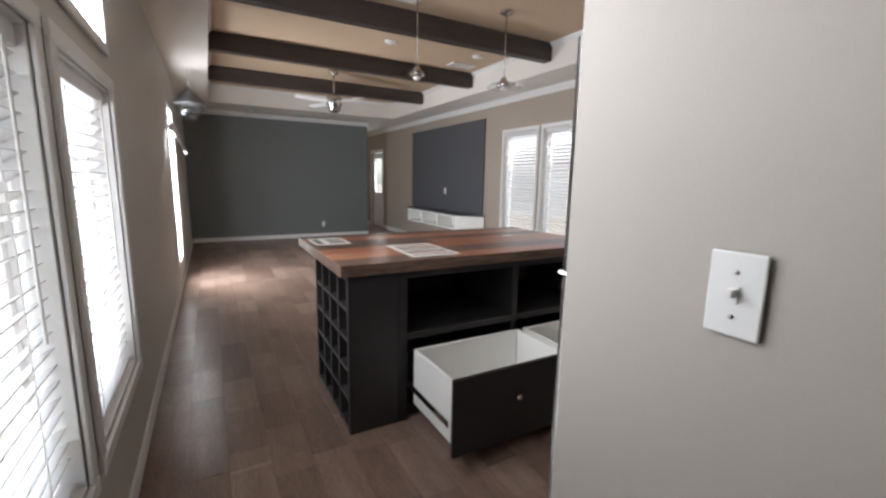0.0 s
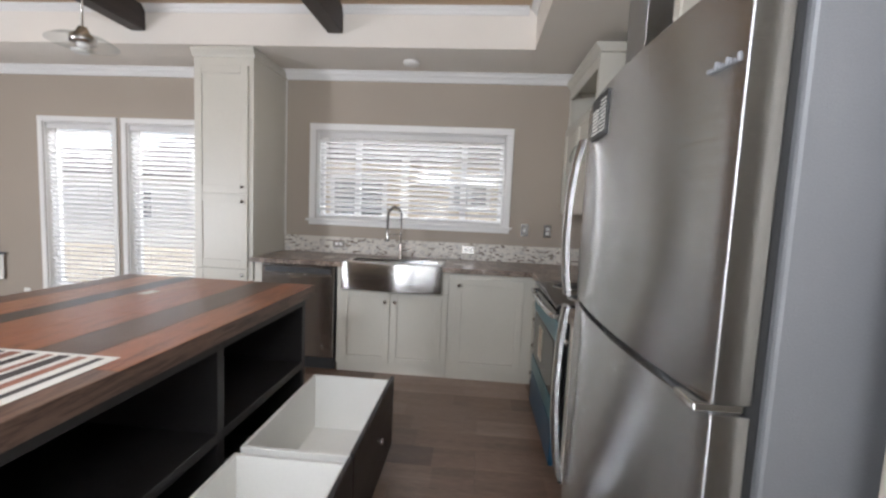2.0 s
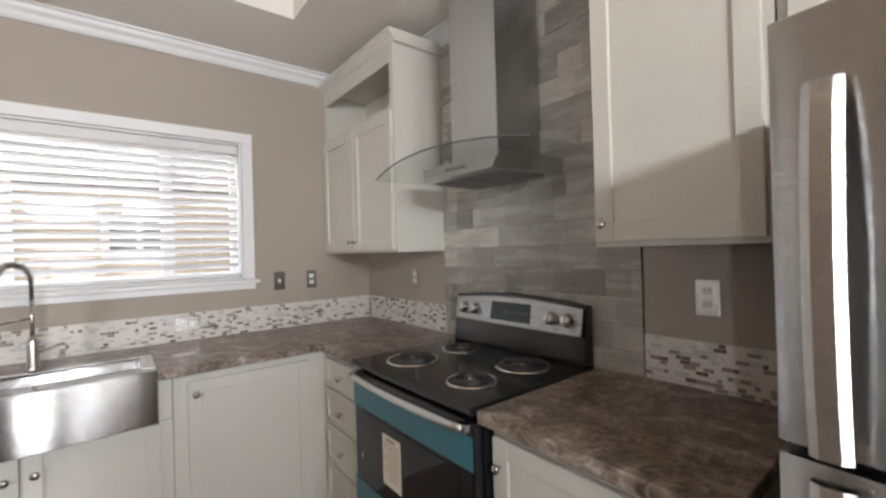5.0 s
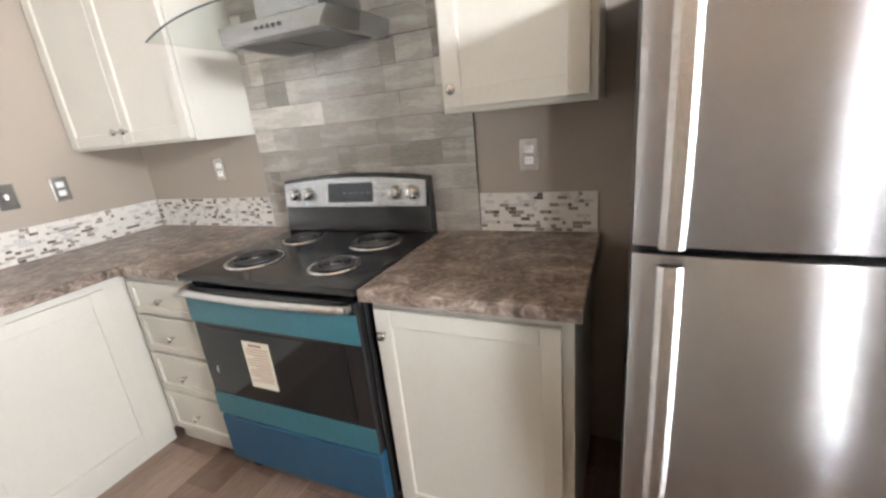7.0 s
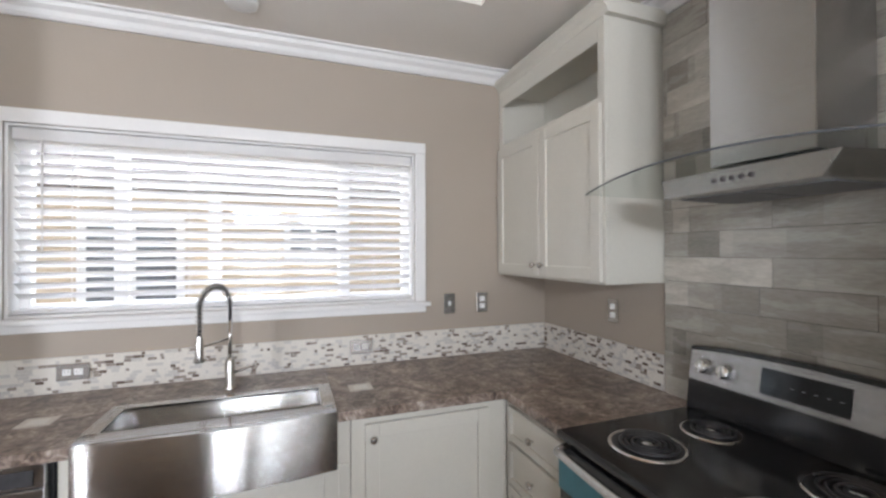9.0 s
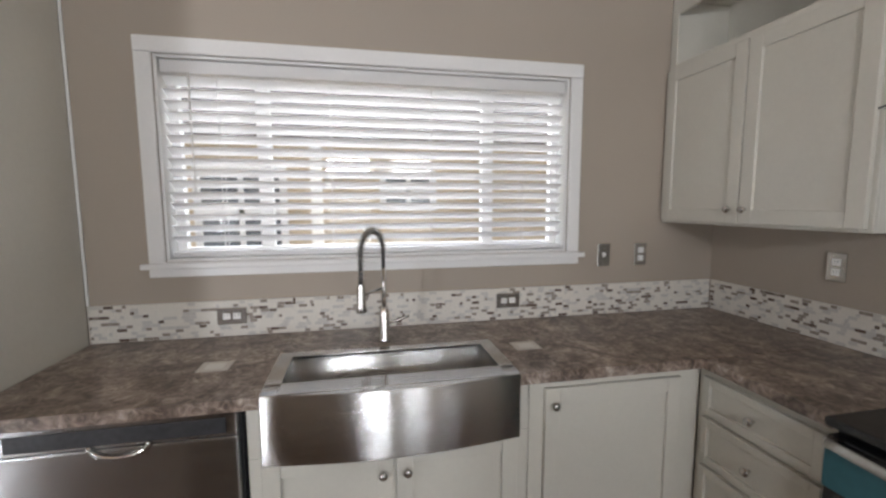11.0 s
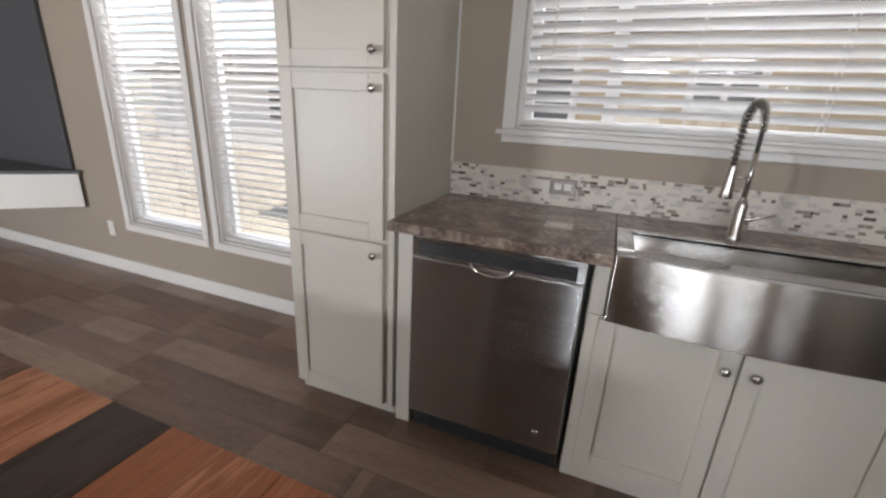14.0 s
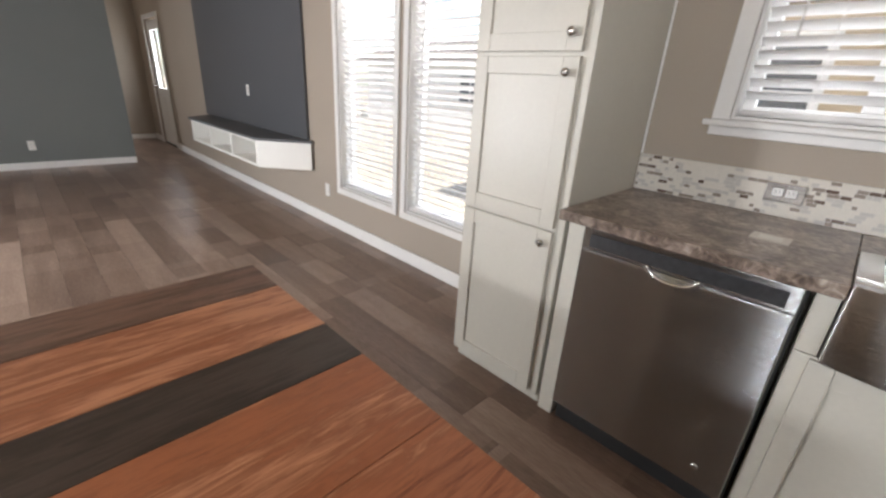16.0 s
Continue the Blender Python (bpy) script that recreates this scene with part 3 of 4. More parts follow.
def plate(name, way, plane, u, v, label, double=False, cover=None, horizontal=False, toggle=False):
    """A wall plate with its outlet or switch."""
    at = (plane, u, v) if way == "-x" else (u, plane, v)
    r = thing(name, at, label, "switch" if toggle else "outlet", "" if toggle else "wall outlets")
    f = facing(way, plane)
    a, b = (0.035, 0.0575)
    if horizontal:
        a, b = b, a
    boxes("cover", [f(u - a, v - b, 0.001, u + a, v + b, 0.007)], cover or PLAST, r, 0.003)
    if toggle:
        boxes("toggle", [f(u - 0.006, v - 0.012, 0.007, u + 0.006, v + 0.012, 0.0085), f(u - 0.0045, v - 0.002, 0.008, u + 0.0045, v + 0.008, 0.022)], PLAST, r, 0.0015)
        for dv in (-0.03, 0.03):
            lathe("screw", [(0.0035, 0), (0.003, 0.0012), (0, 0.0014)], (plane - 0.007, u, v + dv) if way == "-x" else (u, plane + 0.007, v + dv), NICKEL, r, (-1, 0, 0) if way == "-x" else (0, 1, 0), 10)
    else:
        for d in (-0.02, 0.02):
            du, dv = (d, 0) if horizontal else (0, d)
            boxes("socket", [f(u + du - 0.015, v + dv - 0.013, 0.007, u + du + 0.015, v + dv + 0.013, 0.0095, 0),
                             f(u + du - 0.007, v + dv - 0.002, 0.009, u + du - 0.005, v + dv + 0.007, 0.0101, 1), f(u + du + 0.005, v + dv - 0.002, 0.009, u + du + 0.007, v + dv + 0.007, 0.0101, 1)], [PLAST, PRINT], r, 0.001)
    return r


plate("light_switch", "-x", 0.548, 0.205, 1.19, "white toggle light switch on the pale wall", toggle=True)
plate("wall_outlet", "-x", RX - 0.031, 7.08, 1.115, "white outlet plate on the charcoal panel")
plate("wall_outlet", "-x", RX - 0.002, 5.51, 0.33, "white outlet plate low on the taupe wall")
r = plate("wall_outlet", "+y", 0, 0, 0, "white outlet plate low on the accent wall")
r.matrix_basis = pose(2.16, GY - 0.002, 0.29, 0, 0, 180)

# ceiling fittings
fan = thing("ceiling_fan", (1.63, 6.3, TRAY), "brushed nickel ceiling fan with pale wooden blades", "fan")
lathe("canopy", [(0, 0), (0.065, 0), (0.06, -0.04), (0.02, -0.06), (0.02, -0.065)], (1.63, 6.3, TRAY), NICKEL, fan)
tube("rod", [(1.63, 6.3, TRAY - 0.05), (1.63, 6.3, 2.5)], 0.012, NICKEL, fan)
lathe("motor", [(0.02, 0.16), (0.09, 0.15), (0.11, 0.1), (0.11, 0.02), (0.09, 0), (0.085, -0.06), (0.05, -0.085), (0, -0.09)], (1.63, 6.3, 2.36), NICKEL, fan)
for k in range(4):
    a = radians(20 + 90 * k)
    bl = boxes("blade", [(0.12, -0.06, -0.004, 0.62, 0.06, 0.004)], [TRIM], None, 0.003)
    bl.parent = fan
    bl.matrix_basis = Matrix.Translation((0, 0, 2.42 - TRAY)) @ Matrix.Rotation(a, 4, "Z") @ Matrix.Rotation(radians(10), 4, "X")


def pendant(x, y, z):
    p = thing("pendant_lamp", (x, y, TRAY), "pendant lamp with clear glass dish shade on a slim rod", "lamp", "pendant lamps over the island")
    lathe("canopy", [(0, 0), (0.06, 0), (0.055, -0.02), (0.01, -0.03), (0, -0.03)], (x, y, TRAY), NICKEL, p)
    tube("rod", [(x, y, TRAY - 0.02), (x, y, z + 0.06)], 0.005, NICKEL, p, 8)
    lathe("holder", [(0, 0.09), (0.02, 0.085), (0.035, 0.05), (0.06, 0.03), (0.062, 0.0), (0, -0.005)], (x, y, z), NICKEL, p)
    lathe("shade", [(0.062, 0.035), (0.12, 0.025), (0.165, -0.005), (0.166, -0.009), (0.12, 0.019), (0.062, 0.029)], (x, y, z), SHADEGLASS, p, n=36)
    lathe("bulb", [(0, -0.035), (0.025, -0.028), (0.035, -0.012), (0.025, -0.005)], (x, y, z), PLAST, p)


pendant(1.52, 3.25, 2.18)
pendant(2.42, 3.25, 2.20)


def vent(x, y, w, d):
    v = thing("ceiling_vent", (x, y, TRAY), "white louvred air vent in the tan ceiling", "vent", "ceiling vents")
    boxes("frame", [(x - w, y - d, TRAY - 0.014, x - w + 0.03, y + d, TRAY - 0.001), (x + w - 0.03, y - d, TRAY - 0.014, x + w, y + d, TRAY - 0.001),
                    (x - w + 0.03, y - d, TRAY - 0.014, x + w - 0.03, y - d + 0.03, TRAY - 0.001), (x - w + 0.03, y + d - 0.03, TRAY - 0.014, x + w - 0.03, y + d, TRAY - 0.001)], VENT, v, 0.002)
    for k in range(7):
        yy = y - d + 0.04 + k * (2 * d - 0.08) / 6
        boxes("louvre", [(x - w + 0.03, yy - 0.007, TRAY - 0.01, x + w - 0.03, yy + 0.007, TRAY - 0.004)], VENT, v, 0.001)


vent(1.45, 3.42, 0.18, 0.12)
vent(3.02, 5.02, 0.18, 0.1)
for x, y, z in ((1.83, 4.6, TRAY), (2.97, 4.55, TRAY), (0.75, 8.9, CEIL), (3.7, 1.6, CEIL), (3.55, 3.3 + 1.1, CEIL)):
    s = thing("smoke_detector" if z == TRAY else "recessed_light", (x, y, z), "white round smoke detector on the ceiling" if z == TRAY else "white round unlit ceiling light", "detector" if z == TRAY else "light")
    lathe("body", [(0, -0.03), (0.05, -0.028), (0.065, -0.02), (0.068, -0.001), (0, -0.001)], (x, y, z), PLAST, s)

# lantern in the window bay: a folded metal cap over glass prisms
ln = thing("pendant_lantern", (-0.2, 6.0, CEIL), "grey pyramid-topped geometric pendant lantern", "lamp")
tube("rod", [(-0.2, 6.0, CEIL - 0.001), (-0.2, 6.0, 2.37)], 0.005, NICKEL, ln, 8)
lathe("cap", [(0.006, 0.2), (0.17, 0.02), (0.17, 0.0), (0.16, 0.0), (0.006, 0.17)], (-0.2, 6.0, 2.17), FRIDGEG, ln, n=4)
lathe("cage", [(0.15, 0.0), (0.16, -0.06), (0.05, -0.2), (0.045, -0.2), (0.15, -0.06), (0.14, 0.0)], (-0.2, 6.0, 2.168), SHADEGLASS, ln, n=8)

# ---- kitchen: wall units on the range wall ----
FY = 0.215     # front plane of the wall units' boxes
uc = thing("wall_cabinet", (3.55, SY, 1.37), "cream wall cabinet with an open shelf above two doors", "cabinet", "wall cabinets")
X0, X1 = 3.105, 3.996
boxes("body", [(X0, SY + 0.003, 1.372, X0 + 0.018, FY, 2.45), (X1 - 0.018, SY + 0.003, 1.372, X1, FY, 2.45), (X0 + 0.018, SY + 0.003, 1.372, X1 - 0.018, FY - 0.002, 1.39),
               (X0 + 0.018, SY + 0.003, 2.11, X1 - 0.018, FY - 0.002, 2.128), (X0 + 0.018, SY + 0.003, 2.43, X1 - 0.018, FY - 0.002, 2.45), (X0 + 0.018, SY + 0.003, 1.39, X1 - 0.018, SY + 0.012, 2.43)], CREAM, uc, 0.002)
boxes("face_frame", [(X0, FY, 1.372, X0 + 0.04, FY + 0.018, 2.45), (X1 - 0.04, FY, 1.372, X1, FY + 0.018, 2.45), (X0 + 0.04, FY, 1.372, X1 - 0.04, FY + 0.018, 1.41),
                     (X0 + 0.04, FY, 2.085, X1 - 0.04, FY + 0.018, 2.13), (X0 + 0.04, FY, 2.36, X1 - 0.04, FY + 0.018, 2.45)], CREAM, uc, 0.002)
mid = (X0 + X1) / 2
shaker("door", "+y", FY + 0.018, X0 + 0.012, 1.384, mid - 0.003, 2.10, uc, knob_at=(mid - 0.035, 1.44))
shaker("door", "+y", FY + 0.018, mid + 0.003, 1.384, X1 - 0.012, 2.10, uc, knob_at=(mid + 0.035, 1.44))
prism("crown", [(SY + 0.003, 2.45), (FY + 0.02, 2.45), (FY + 0.03, 2.47), (FY + 0.052, 2.492), (FY + 0.055, 2.51), (SY + 0.003, 2.51)], X0 - 0.025, X1, CREAM, uc, axis="x")

ur = thing("wall_cabinet", (1.77, SY, 1.37), "cream single-door wall cabinet beside the range hood", "cabinet", "wall cabinets")
boxes("body", [(1.545, SY + 0.003, 1.372, 1.99, FY + 0.018, 2.45)], CREAM, ur, 0.003)
shaker("door", "+y", FY + 0.018, 1.565, 1.388, 1.978, 2.40, ur, knob_at=(1.948, 1.44))
prism("crown", [(SY + 0.003, 2.451), (FY + 0.02, 2.451), (FY + 0.03, 2.47), (FY + 0.052, 2.492), (FY + 0.055, 2.51), (SY + 0.003, 2.51)], 1.545, 2.0, CREAM, ur, axis="x")
uf = thing("wall_cabinet", (1.1, SY, 1.85), "cream wall cabinet over the fridge", "cabinet", "wall cabinets")
boxes("body", [(0.67, SY + 0.003, 1.74, 1.541, FY + 0.018, 2.45)], CREAM, uf, 0.003)
shaker("door", "+y", FY + 0.018, 0.69, 1.76, 1.1, 2.40, uf, knob_at=(1.07, 1.81))
shaker("door", "+y", FY + 0.018, 1.106, 1.76, 1.52, 2.40, uf, knob_at=(1.14, 1.81))
prism("crown", [(SY + 0.003, 2.451), (FY + 0.02, 2.451), (FY + 0.03, 2.47), (FY + 0.052, 2.492), (FY + 0.055, 2.51), (SY + 0.003, 2.51)], 0.67, 1.541, CREAM, uf, axis="x")

# range hood
hx = 2.552
hood = thing("range_hood", (hx, SY, 1.66), "stainless chimney range hood with a curved glass canopy", "hood")
boxes("chimney", [(hx - 0.138, SY + 0.022, 1.757, hx + 0.138, 0.20, CEIL - 0.002)], STEELV, hood, 0.003)
bm = bmesh.new()
o = base_of(hood)
low = [(-0.24, SY + 0.022), (0.24, SY + 0.022), (0.24, 0.13), (0.205, 0.312), (-0.205, 0.312), (-0.24, 0.13)]
top = [(-0.255, SY + 0.022), (0.255, SY + 0.022), (0.255, 0.13), (0.235, 0.292), (-0.235, 0.292), (-0.255, 0.13)]
va = [bm.verts.new(Vector((hx + x, y, 1.668)) - o) for x, y in low]
vb = [bm.verts.new(Vector((hx + x, y, 1.73)) - o) for x, y in top]
bm.faces.new(va)
bm.faces.new(vb)
for i in range(6):
    bm.faces.new((va[i], va[(i + 1) % 6], vb[(i + 1) % 6], vb[i]))
bmesh.ops.recalc_face_normals(bm, faces=bm.faces)
bmesh.ops.bevel(bm, geom=list(bm.edges), offset=0.003, segments=2, affect="EDGES", profile=0.5)
finish("canopy", bm, STEEL, hood)
boxes("filter", [(hx - 0.2, 0.0, 1.664, hx - 0.005, 0.25, 1.67), (hx + 0.005, 0.0, 1.664, hx + 0.2, 0.25, 1.67)], FRIDGEG, hood, 0.002)
bm = bmesh.new()
o = base_of(hood)
NX, NY = 24, 6
lay = []
for dz in (0.0, 0.006):
    g = []
    for i in range(NX + 1):
        u = -1 + 2 * i / NX
        row = []
        for j in range(NY + 1):
            v = j / NY
            front = 0.455 - 0.055 * u * u
            row.append(bm.verts.new(Vector((hx + 0.46 * u, SY + 0.03 + v * (front - SY - 0.03), 1.748 - 0.04 * u * u + dz)) - o))
        g.append(row)
    lay.append(g)
for g in lay:
    for i in range(NX):
        for j in range(NY):
            bm.faces.new((g[i][j], g[i + 1][j], g[i + 1][j + 1], g[i][j + 1]))
a, b2 = lay
ringv = [(i, 0) for i in range(NX)] + [(NX, j) for j in range(NY)] + [(i, NY) for i in range(NX, 0, -1)] + [(0, j) for j in range(NY, 0, -1)]
for p, q in zip(ringv, ringv[1:] + ringv[:1]):
    bm.faces.new((a[p[0]][p[1]], a[q[0]][q[1]], b2[q[0]][q[1]], b2[p[0]][p[1]]))
hg = finish("glass_canopy", bm, HOODGLASS, hood, smooth=True)
hg.visible_shadow = False
rim = []
for k in range(33):
    u = -1 + k / 16
    rim.append((hx + 0.46 * u, 0.4565 - 0.055 * u * u, 1.751 - 0.04 * u * u))
tagged(tube("glass_edge", rim, 0.0032, FARGLASS, hood, 6), "dark polished edge of the glass")
for k in range(5):
    lathe("button", [(0.007, 0), (0.007, 0.004), (0, 0.005)], (hx - 0.05 + 0.025 * k, 0.3005, 1.70), PRINT, hood, (0, 1, 0.3), 12)

# ---- fridge ----
FX0, FX1, FT = 0.71, 1.455, 1.668
SPL = 1.105
fg = thing("fridge", (1.08, 0.3, 0), "stainless two-door fridge with grey sides", "fridge")
boxes("body", [(FX0, SY + 0.03, 0.03, FX1, 0.61, FT - 0.015)], FRIDGEG, fg, 0.006)
boxes("gasket", [(FX0 + 0.012, 0.61, 0.08, FX1 - 0.012, 0.628, FT - 0.02)], RUBBER, fg, 0.002)


def fridge_door(name, z0, z1):
    out = []
    for k in range(25):
        u = -1 + 2 * k / 24
        out.append((FX0 + (FX1 - FX0) * (u + 1) / 2, 0.680 + 0.027 * (1 - u * u)))
    d = prism(name, [(FX0, 0.628), (FX1, 0.628)] + out[::-1], z0, z1, STEELV, fg, 0.004, round_off=True)
    return d


fridge_door("freezer_door", SPL + 0.007, FT)
fridge_door("fridge_door", 0.08, SPL - 0.007)
boxes("hinge", [(FX0 + 0.005, 0.635, SPL - 0.006, FX0 + 0.06, 0.70, SPL + 0.006)], CHROME, fg, 0.003)
boxes("hinge_cap", [(FX0 + 0.01, 0.56, FT - 0.014, FX0 + 0.07, 0.68, FT + 0.012)], FRIDGEG, fg, 0.004)
boxes("plinth", [(FX0 + 0.01, 0.58, 0.0, FX1 - 0.01, 0.63, 0.075)], RUBBER, fg, 0.003)


def handle(z0, z1, flip):
    n = 14
    x = FX1 - 0.06
    items = []
    bmh = bmesh.new()
    oo = base_of(fg)
    prev = None
    for k in range(n + 1):
        t = k / n
        z = z0 + (z1 - z0) * t
        bow = 0.034 * math.sin(math.pi * min(1, 0.12 + 0.88 * (t if flip else 1 - t))) ** 0.6
        y = 0.694 + max(0.004, bow)
        w = 0.02
        rg = [bmh.verts.new(Vector(p) - oo) for p in ((x - w, y, z), (x + w, y, z), (x + w, y + 0.012, z), (x + w * 0.5, y + 0.018, z), (x - w * 0.5, y + 0.018, z), (x - w, y + 0.012, z))]
        if prev:
            for i in range(6):
                bmh.faces.new((prev[i], prev[(i + 1) % 6], rg[(i + 1) % 6], rg[i]))
        else:
            bmh.faces.new(rg)
        prev = rg
    bmh.faces.new(prev)
    finish("handle", bmh, STEELY, fg)


handle(SPL + 0.015, FT - 0.1, True)
handle(SPL - 0.55, SPL - 0.015, False)
boxes("label", [(1.18, 0.700, 1.546, 1.306, 0.7085, 1.65)], RUBBER, fg, 0.0)
bars = []
for k in range(9):
    bars.append((1.188, 0.7087, 1.635 - 0.009 * k, 1.235, 0.7092, 1.6315 - 0.009 * k))
    if k > 1:
        bars.append((1.244, 0.7087, 1.636 - 0.009 * k, 1.298, 0.7092, 1.631 - 0.009 * k))
boxes("label_print", bars, PAPER, fg, 0)
boxes("badge", [(0.72 + 0.0065 * k, 0.68, 1.549, 0.7245 + 0.0065 * k, 0.6855 + 0.0011 * k, 1.556 + 0.006 * (k % 3 == 0)) for k in range(9)], FRIDGEG, fg, 0.002)

# ---- base units ----
CT = 0.914
ct = thing("countertop", (3.68, 1.4, CT - 0.04), "brown mottled stone-look laminate countertop round the corner", "countertop")
SKY0, SKY1, SKX0, SKX1 = 1.245, 2.04, 3.335, 3.70
boxes("slab", [(3.36, SKY1 + 0.002, CT - 0.038, RX - 0.003, 2.806, CT), (SKX1 + 0.002, SKY0 - 0.002, CT - 0.038, RX - 0.003, SKY1 + 0.002, CT), (3.36, SY + 0.003, CT - 0.038, RX - 0.003, SKY0 - 0.002, CT),
               (2.945, SY + 0.003, CT - 0.038, 3.36, 0.552, CT)], COUNTER, ct, 0.004)
ct2 = thing("countertop", (1.87, 0.2, CT - 0.04), "brown mottled stone-look laminate countertop beside the range", "countertop")
boxes("slab", [(1.55, SY + 0.003, CT - 0.038, 2.178, 0.565, CT)], COUNTER, ct2, 0.004)

BX = 3.42    # front plane of the sink-wall base units
BT = CT - 0.039


def base_unit(name, label, way, plane, u0, u1, depth_to, z_top=BT):
    e = thing(name, (plane + 0.2, (u0 + u1) / 2, 0) if way == "-x" else ((u0 + u1) / 2, plane - 0.2, 0), label, "cabinet", "base cabinets")
    f = facing(way, plane)
    d = depth_to
    boxes("body", [f(u0, 0.075, -d, u1, z_top, 0.0), f(u0 + 0.001, 0.0, -d, u1 - 0.001, 0.075, -0.025)], CREAM, e, 0.002)
    return e


sb = base_unit("base_cabinet", "cream sink base cabinet with two doors under the steel sink", "-x", BX, 1.19, 2.094, 0.56, 0.69)
f = facing("-x", BX)
for u0, u1 in ((1.19, SKY0 - 0.004), (SKY1 + 0.004, 2.094)):
    boxes("stile", [f(u0, 0.692, -0.03, u1, BT, 0)], CREAM, sb, 0.002)
shaker("door", "-x", BX, 1.235, 0.10, 1.647, 0.685, sb, knob_at=(1.612, 0.61))
shaker("door", "-x", BX, 1.655, 0.10, 2.055, 0.685, sb, knob_at=(1.69, 0.61))
cb = base_unit("base_cabinet", "cream corner base cabinet with a single door", "-x", BX, 0.506, 1.188, 0.56)
shaker("door", "-x", BX, 0.60, 0.10, 1.135, 0.835, cb, knob_at=(1.105, 0.78))
ep = thing("end_panel", (BX + 0.2, 2.78, 0), "cream filler panel between dishwasher and pantry", "panel")
boxes("board", [(BX + 0.02, 2.735, 0, RX - 0.01, 2.80, BT)], CREAM, ep, 0.002)
DY = 0.505
dr = base_unit("base_cabinet", "cream base cabinet with four drawers beside the range", "+y", DY, 2.955, 3.4185, 0.58)
for k, (z0, z1) in enumerate(((0.70, 0.84), (0.515, 0.685), (0.315, 0.50), (0.10, 0.30))):
    shaker("drawer", "+y", DY, 2.975, z0, 3.385, z1, dr, rail=0.03, knob_at=(3.18, (z0 + z1) / 2))
rb = base_unit("base_cabinet", "cream base cabinet with one door beside the range", "+y", DY, 1.575, 2.172, 0.58)
shaker("door", "+y", DY, 1.605, 0.075, 2.16, 0.835, rb, knob_at=(2.13, 0.757))

# pantry
pc = thing("pantry_cabinet", (3.7, 3.06, 0), "tall cream pantry cabinet with three doors", "cabinet")
PX = 3.43
boxes("body", [(PX, 2.812, 0.05, RX - 0.003, 3.31, 2.49), (PX + 0.03, 2.815, 0.0, RX - 0.003, 3.305, 0.05)], CREAM, pc, 0.003)
for z0, z1, kz in ((0.07, 0.80, 0.755), (0.815, 1.405, 1.355), (1.42, 2.42, 1.475)):
    shaker("door", "-x", PX, 2.85, z0, 3.295, z1, pc, rail=0.06, knob_at=(2.885, kz))
prism("crown", [(RX - 0.003, 2.491), (PX - 0.002, 2.491), (PX - 0.012, 2.51), (PX - 0.035, 2.54), (PX - 0.035, 2.56), (RX - 0.003, 2.56)], 2.80, 3.32, CREAM, pc, axis="y")

structure(boxes("trim_corner_bead", [(RX - 0.01, 2.8, CT + 0.154, RX - 0.002, 2.81, CEIL - 0.08)], TRIM, bevel=0.003), "white corner bead between wall and pantry")

# dishwasher
dw = thing("dishwasher", (3.6, 2.415, 0), "stainless dishwasher with a dark control strip", "dishwasher")
boxes("body", [(BX + 0.01, 2.105, 0.10, RX - 0.02, 2.725, BT - 0.003)], RUBBER, dw, 0.002)
boxes("door", [(3.392, 2.112, 0.115, 3.43, 2.718, 0.79)], STEEL, dw, 0.006)
boxes("control_frame", [(3.392, 2.112, 0.792, 3.43, 2.718, 0.868)], STEEL, dw, 0.004)
boxes("control_strip", [(3.389, 2.14, 0.803, 3.3915, 2.69, 0.85)], COIL, dw, 0.001)
boxes("toe_plate", [(3.45, 2.112, 0.0, 3.47, 2.718, 0.095)], RUBBER, dw, 0.002)
hp = [(3.384, 2.415 + 0.075 * math.cos(radians(a)), 0.805 + 0.04 * math.sin(radians(a))) for a in range(180, 361, 15)]
tube("handle", hp, 0.007, CHROME, dw, 8)
lathe("badge", [(0.012, 0), (0.011, 0.002), (0, 0.002)], (3.391, 2.2, 0.19), CHROME, dw, (-1, 0, 0), 14)

# farmhouse sink
sk = thing("farmhouse_sink", (3.52, 1.64, 0.70), "stainless apron-front sink set in the countertop", "sink")
n = 12
arc = [(3.352 - 0.035 * math.sin(math.pi * k / n), SKY0 + (SKY1 - SKY0) * k / n) for k in range(n + 1)]
prism("apron", [(3.42, SKY0), *arc, (3.42, SKY1)], 0.705, 0.922, STEELY, sk, 0.004, round_off=True)
ya, yb, xa, xb = SKY0 + 0.05, SKY1 - 0.05, 3.425, SKX1 - 0.045
boxes("rim", [(xa - 0.001, SKY0, 0.912, SKX1, ya, 0.924), (xa - 0.001, yb, 0.912, SKX1, SKY1, 0.924), (xb, ya, 0.912, SKX1, yb, 0.924), (3.345, ya, 0.9225, xa, yb, 0.9242)], STEELY, sk, 0.001)
bm = bmesh.new()
o = base_of(sk)
lo, hi, d = 0.715, 0.921, 0.006
for it in [(xa, ya, lo, xb, yb, lo + d), (xa, ya - d, lo, xa + d, yb + d, hi), (xb, ya - d, lo, xb + d, yb + d, hi), (xa, ya - d, lo, xb, ya, hi), (xa, yb, lo, xb, yb + d, hi)]:
    add_box(bm, Vector(it[:3]) - o, Vector(it[3:6]) - o)
finish("bowl", bm, STEELY, sk)
lathe("drain", [(0.055, 0), (0.05, 0.004), (0.04, 0.002), (0, 0.001)], ((xa + xb) / 2, 1.64, lo + d), CHROME, sk)

